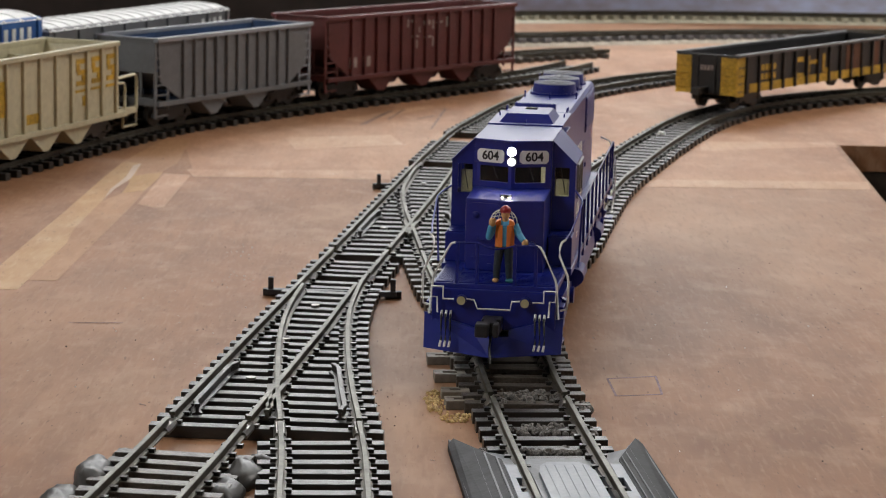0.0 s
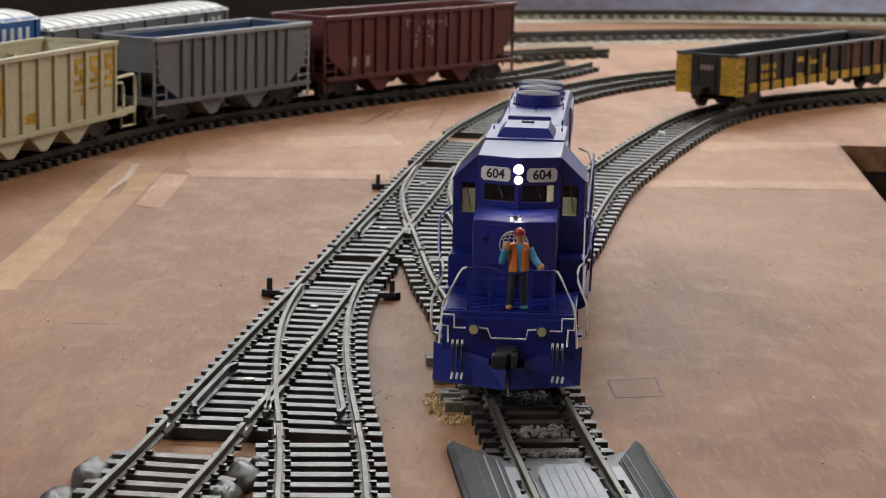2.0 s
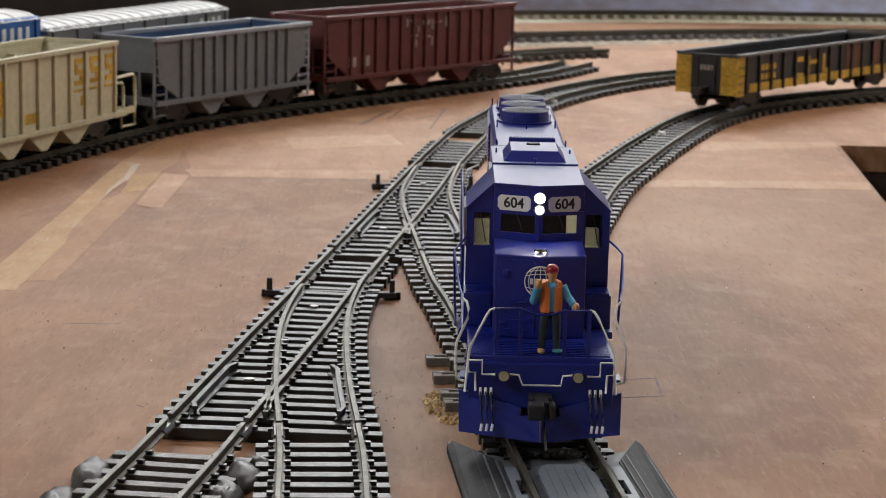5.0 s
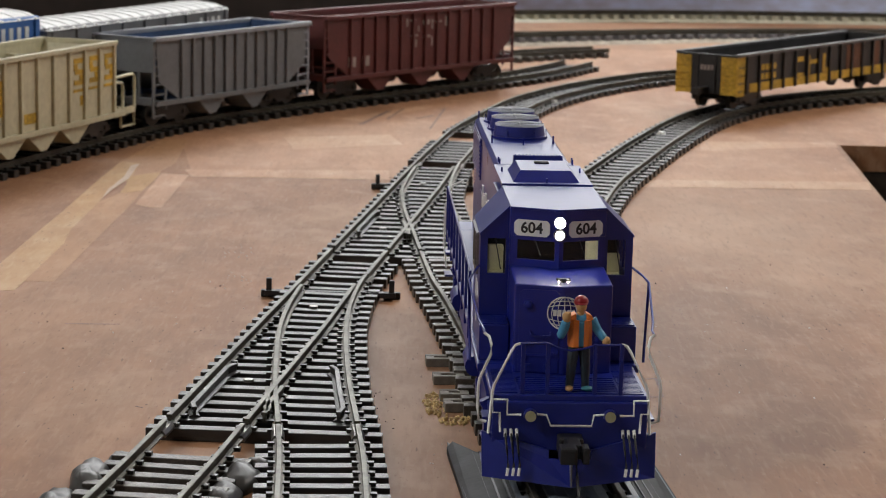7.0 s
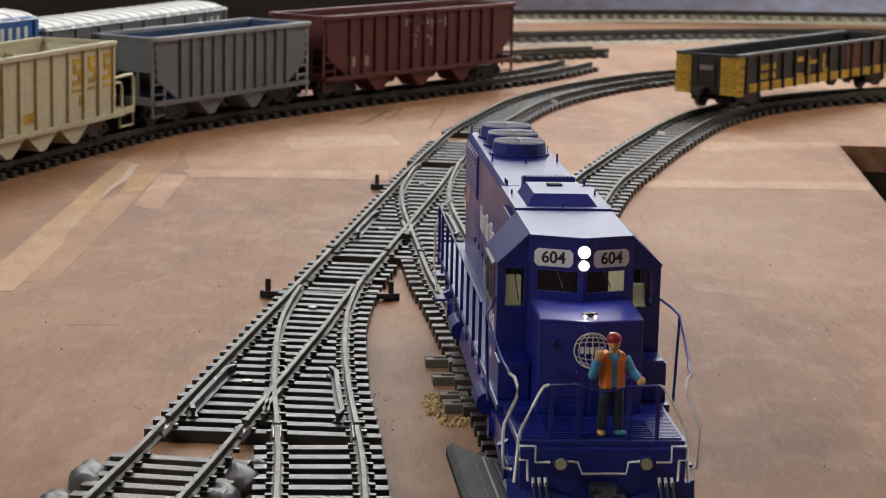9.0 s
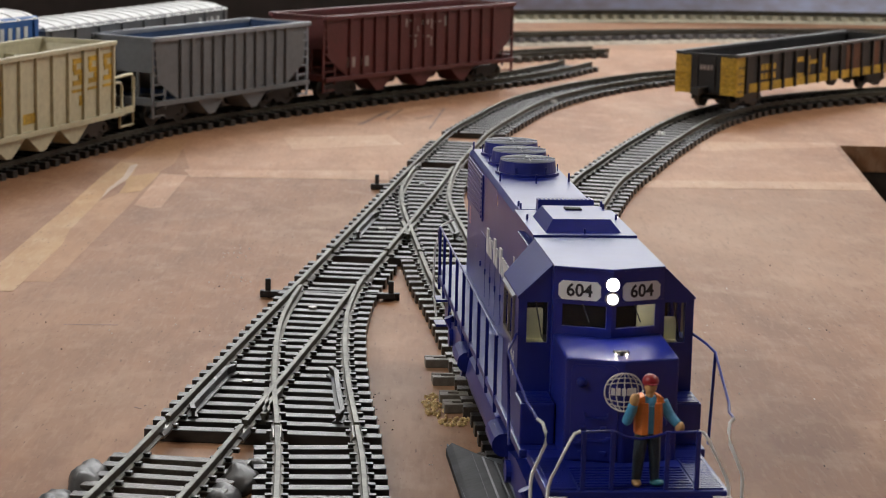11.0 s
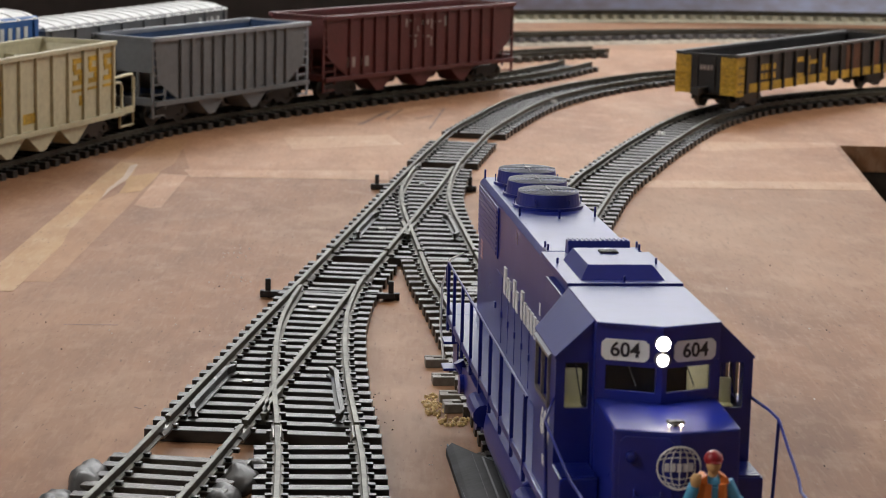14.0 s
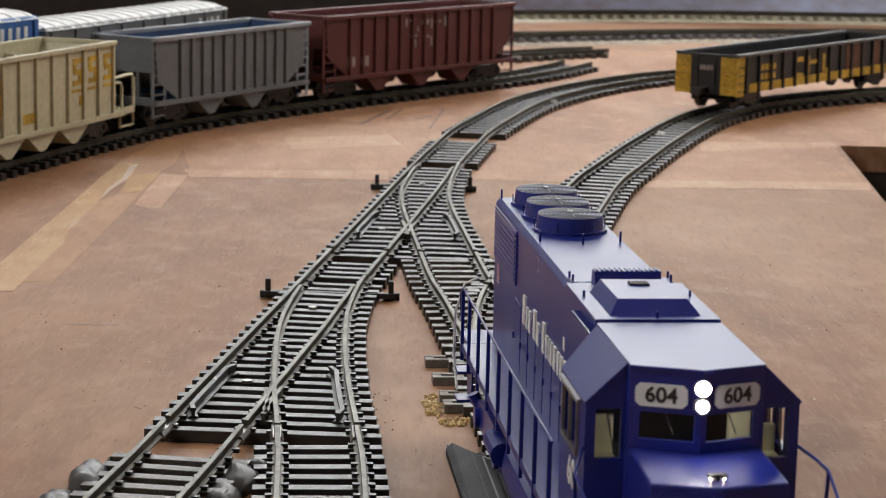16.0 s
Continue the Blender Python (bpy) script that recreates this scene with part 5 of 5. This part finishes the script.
hopper_car("hopper_car", "cream-beige open hopper car with yellow lettering", 165, 42, BEIGE, BEIGE, BEIGE, -181, 872, 71.5, 12, 4,
           (YELLOW, [(x0 + a, x0 + b, z0, z1) for x0 in (37, 50.5, 64) for a, b, z0, z1 in ((0.6, 8.4, 35.6, 37.6), (0.6, 3.6, 32.6, 35.4), (1.4, 8.4, 31.0, 33.0), (5.4, 8.4, 28.2, 30.8), (0.6, 8.4, 26.6, 28.6), (0, 8.6, 23.8, 24.9))] + [(43, 46.5, 18, 22), (-4, 6, 15, 19), (-40, -20, 20, 34)]), cage=True)
hopper_car("hopper_car", "dark grey open hopper car with a blue inside", 128, 40, GREYCAR, GREYRIM, BLUELOAD, -114, 1040, 61, 11, 2)
hopper_car("hopper_car", "oxide red open hopper car with faded lettering", 167, 42, MAROON, MAROON_RIM, MAROON, -26, 1172, 54, 13, 3,
           (FADED, [(a - 18, b - 18, c, d) for a, b, c, d in ((2, 3.2, 34, 38), (5, 10, 36.6, 37.6), (12, 13, 31, 34), (16, 22, 34.5, 37), (24, 25, 32, 37), (27, 33, 35, 36), (36, 37.4, 33, 38), (6, 12, 28.5, 29.6), (10, 11, 23, 27), (17, 23, 27.6, 28.8), (24, 25, 23, 28), (29, 30.5, 23.5, 28))] + [(-64, -58, 16, 21), (-53, -47, 16, 21)]))
covered_car("covered_hopper", "white-roofed covered hopper car behind the siding", -158, 1042, 68, 168, 34, 47, GREYCAR, WHITECAR, 9)
covered_car("box_car", "bright blue box car with a white roof", -219, 890, 68, 150, 32, 53, BLUECAR, WHITECAR, 6)
gondola(185.5, 1178, 54)


# ---- rerailer, putty, ballast and litter ----
def rerailer():
    c = thing("rerailer", "grey plastic rerailer ramp set round the rails", "rerailer track", 26.1, 450, 0, 5.3)
    y0 = -190

    def solid(bm, top, base=0.1):
        """A block with a given top outline (x, y, z) standing on the bed."""
        hi = [bm.verts.new(p) for p in top]
        lo = [bm.verts.new((p[0], p[1], base)) for p in top]
        fs = [bm.faces.new(hi), bm.faces.new(lo[::-1])]
        for i in range(len(top)):
            j = (i + 1) % len(top)
            fs.append(bm.faces.new((hi[i], lo[i], lo[j], hi[j])))
        bmesh.ops.recalc_face_normals(bm, faces=fs)

    # Light is in the greys: dark sides, mid slopes, pale flat tops.
    for s in (-1, 1):
        # outer ramp: falls away from the rail, its far end cut on the slant
        bm = bmesh.new()
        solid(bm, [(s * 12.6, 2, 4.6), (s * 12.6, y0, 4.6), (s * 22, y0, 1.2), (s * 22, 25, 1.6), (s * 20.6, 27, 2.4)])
        ramp = part("side_ramp", bm, GREY_SHADED, c)
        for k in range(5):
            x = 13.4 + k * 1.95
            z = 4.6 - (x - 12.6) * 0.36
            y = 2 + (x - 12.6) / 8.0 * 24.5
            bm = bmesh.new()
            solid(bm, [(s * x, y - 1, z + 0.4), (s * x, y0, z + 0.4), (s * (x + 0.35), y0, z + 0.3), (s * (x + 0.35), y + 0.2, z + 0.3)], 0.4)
            part("ramp_rib", bm, GREY_HALF_LIT, ramp)
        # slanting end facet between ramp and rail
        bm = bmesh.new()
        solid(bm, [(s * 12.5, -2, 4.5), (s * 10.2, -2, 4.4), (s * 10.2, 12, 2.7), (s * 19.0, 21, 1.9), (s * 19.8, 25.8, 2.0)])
        part("end_facet", bm, GREY_HALF_LIT, c, "grey sloping end facet, toned as half lit")
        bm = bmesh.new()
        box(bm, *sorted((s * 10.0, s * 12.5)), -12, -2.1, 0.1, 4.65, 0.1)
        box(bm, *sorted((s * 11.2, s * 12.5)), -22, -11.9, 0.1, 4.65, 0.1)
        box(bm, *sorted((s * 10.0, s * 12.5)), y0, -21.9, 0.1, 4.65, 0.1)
        part("outer_pad", bm, GREY_LIT, c, "grey pad beside the rail, toned as lit")
        # Dark plates laid in the slots as painted shade.
        bm = bmesh.new()
        box(bm, *sorted((s * 10.0, s * 11.2)), -21.8, -12.1, 2.7, 3.0)
        box(bm, *sorted((s * 6.2, s * 7.6)), y0, -14, 2.7, 3.0)
        part("flange_slot", bm, DARK, c)
    bm = bmesh.new()
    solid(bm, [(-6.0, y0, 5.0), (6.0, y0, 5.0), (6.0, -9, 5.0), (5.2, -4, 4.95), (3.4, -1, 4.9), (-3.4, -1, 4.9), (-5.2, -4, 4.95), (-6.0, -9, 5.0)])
    deck = part("centre_deck", bm, GREY_LIT, c, "grey centre ramp, toned as lit")
    for k in range(5):
        x = -4.0 + k * 2.0
        bm = bmesh.new()
        box(bm, x - 0.12, x + 0.12, y0, -4, 5.0, 5.1)
        part("deck_rib", bm, GREY_LIT, deck)
    bm = bmesh.new()
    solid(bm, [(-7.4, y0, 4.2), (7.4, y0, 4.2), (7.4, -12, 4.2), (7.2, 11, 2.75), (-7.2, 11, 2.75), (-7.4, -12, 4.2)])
    part("centre_slope", bm, GREY_HALF_LIT, c, "grey sloping end between the rails, toned as half lit")
    bm = bmesh.new()
    box(bm, -15, 15, y0, 12, 0.06, 2.6, 0.2)
    part("bed", bm, GREY_SHADED, c)


rerailer()


def lump(name, label, cat, blobs, material, seed, rough=0.25):
    bm = bmesh.new()
    for x, y, z, r, sx, sy, sz in blobs:
        ball(bm, (x, y, z), r, sx, sy, sz, 18)
    for v in bm.verts:
        n = noise.noise(v.co * 0.25 + Vector((seed, 0, 0))) + 0.5 * noise.noise(v.co * 0.7 + Vector((0, seed, 0)))
        v.co += v.normal * n * rough * 4 if v.normal.length else Vector()
        v.co.z = max(v.co.z, 0.02)
    return tagged(part(name, bm, material, None, "", True), label, cat)


lump("putty_lump", "dark grey lump of putty beside the rail", "putty", [(-72.5, 444, 0.6, 4.6, 0.85, 2.4, 0.8), (-77, 427, 0.4, 4.4, 0.9, 2.0, 0.6), (-68.5, 459, 0.4, 2.8, 0.9, 1.8, 0.8)], PUTTY, 1.3)
lump("putty_lump", "dark grey lump of putty pressed between the tracks", "putty", [(-41, 446, 0.8, 4.4, 0.95, 2.0, 0.8), (-43.5, 434, 0.5, 4.0, 0.95, 2.0, 0.7), (-38.5, 457, 0.4, 3, 0.9, 1.8, 0.9)], PUTTY, 5.1)


def grains(name, label, centres, count, size, material, seed):
    rnd = random.Random(seed)
    bm = bmesh.new()
    for _ in range(count):
        cx, cy, rx, ry, z = rnd.choice(centres)
        a, r = rnd.uniform(0, math.tau), math.sqrt(rnd.random())
        x, y = cx + rx * r * math.cos(a), cy + ry * r * math.sin(a)
        s = size * rnd.uniform(0.5, 1.5)
        m = Matrix.Translation((x, y, z + s * 0.3)) @ Euler((rnd.uniform(0, 3), rnd.uniform(0, 3), rnd.uniform(0, 3))).to_matrix().to_4x4() @ Matrix.Diagonal((s, s * rnd.uniform(0.6, 1), s * rnd.uniform(0.5, 0.9), 1))
        bmesh.ops.create_icosphere(bm, subdivisions=1, radius=1, matrix=m)
    ob = part(name, bm, material)
    return tagged(ob, label, "ballast", "", "stuff")


grains("ballast", "loose grey ballast between the rails", [(22, 512, 7, 6, 2.6), (22.5, 482, 8, 5, 2.6), (13, 508, 3, 5, 2.2), (33, 505, 3, 6, 2.0), (33, 482, 3, 4, 2), (24.4, 466, 14, 3, 2.0), (24.4, 464, 7, 2, 2.4), (37, 466, 4, 3, 1.2), (11, 466, 4, 3, 1.2)], 640, 0.75, BALLAST, 3)
grains("dirt", "dark brown crumbs between the rails", [(9, 690, 9, 14, 1.6), (14, 668, 8, 16, 1.6), (12, 640, 9, 14, 1.6), (20, 530, 9, 20, 1.2)], 700, 0.7, EARTH, 8)
grains("dried_glue", "straw-coloured crumbs of dried glue on the table", [(0, 512, 3.5, 8, 0.1), (-2, 520, 2, 7, 0.1), (4, 501, 4, 4, 0.1)], 150, 0.55, GLUE, 4)


grains("crumbs", "tiny dark crumbs scattered on the table", [(-110, 540, 45, 70, 0.02), (-70, 640, 40, 80, 0.02), (110, 520, 70, 90, 0.02), (80, 700, 60, 120, 0.02), (-14, 500, 6, 30, 0.02)], 60, 0.2, EARTH, 21)
grains("flakes", "tiny pale flakes of veneer on the table", [(-68, 712, 6, 14, 0.02), (-66, 660, 8, 20, 0.02), (-90, 600, 50, 90, 0.02), (90, 560, 60, 120, 0.02), (2, 470, 6, 12, 0.02)], 70, 0.22, FLAKE, 22)


# dark drips and a pencil-thin scratch in the tabletop
STAIN = mat("brown_stain", (0.23, 0.115, 0.065), 0.6, var=0.3, scale=200)
for outline in ([(-42, 1052), (-39, 1054), (-27, 1112), (-30, 1112)], [(-29.5, 1075), (-28, 1075), (-21, 1120), (-22.5, 1120)], [(-14.5, 1079), (-6, 1092), (-6, 1096), (-15, 1082)], [(-8, 1040), (-7, 1040), (0, 1125), (-1.5, 1125)], [(-104, 596), (-89, 597), (-89, 598), (-104, 597)], [(-72, 508), (-70, 506.5), (-70, 507.2), (-72, 509)]):
    sheet("stain", "thin dark stain soaked into the plywood", outline, 0.12, STAIN, 0.02)

for x, y in ((55.9, 1140.0), (100.2, 1019.0)):
    bm = bmesh.new()
    cyl(bm, (x, y, 2.8), (x, y, 4.2), 2.0, 14, 1.5)
    tagged(part("screw_head", bm, WHITE), "small white round screw head on the ties", "screw", "screws in the track")


def loose_tie(x, y, rz, ln):
    t = thing("loose_tie", "weathered wooden-grey tie with a slot, loose beside the rail", "model tie", x, y, 0, rz, group="loose ties")
    bm = bmesh.new()
    box(bm, -ln / 2, ln / 2, -2.6, -0.9, 0.05, 2.3, 0.25)
    box(bm, -ln / 2, ln / 2, 0.9, 2.6, 0.05, 2.3, 0.25)
    box(bm, -ln / 2, -ln / 2 + 2.2, -0.9, 0.9, 0.05, 2.2, 0.1)
    box(bm, ln / 2 - 2.2, ln / 2, -0.9, 0.9, 0.05, 2.2, 0.1)
    part("tie_body", bm, LOOSE, t)


for x, y, rz, ln in ((0.2, 558, 4, 8), (2.2, 539, 5, 8), (3.6, 521, 3, 7), (4.6, 512, 6, 7)):
    loose_tie(x, y, rz, ln)


# ---- what moves ----
def motions():
    def at(t):
        x = np.polyval([4.45544e-06, -0.000212441, 0.00400843, -0.0421946, 0.31786, -0.17754, 17.7212], t)
        y = np.polyval([4.84664e-05, -0.00245071, 0.0475936, -0.431824, 1.69742, -17.5004, 577.729], t)
        a = np.polyval([-2.5683e-07, 1.27215e-05, -0.000234299, 0.00193849, -0.00779798, 0.0391218, -0.135673], t)
        return x, y, math.degrees(a)

    times = [k * 0.5 for k in range(33)]
    rows, figs = [], []
    for t in times:
        x, y, a = at(t)
        m = pose(x * MM, y * MM, RT * MM, 0, 0, a) @ pose(0.4 * MM, 0, 0)
        rows.append((t, m))
        figs.append((t, m @ pose(1.9 * MM, -35.2 * MM, 19.5 * MM, 0, 0, 4)))
    walk(LOCO, rows)
    walk(FIGURE, figs)
    start = at(0)
    for w in WHEELS:
        spin = []
        for t in times:
            x, y, a = at(t)
            run = math.hypot(x - start[0], y - start[1])
            spin.append((t, pose(*w.location, math.degrees(run / 5.9))))
        walk(w, spin)


motions()
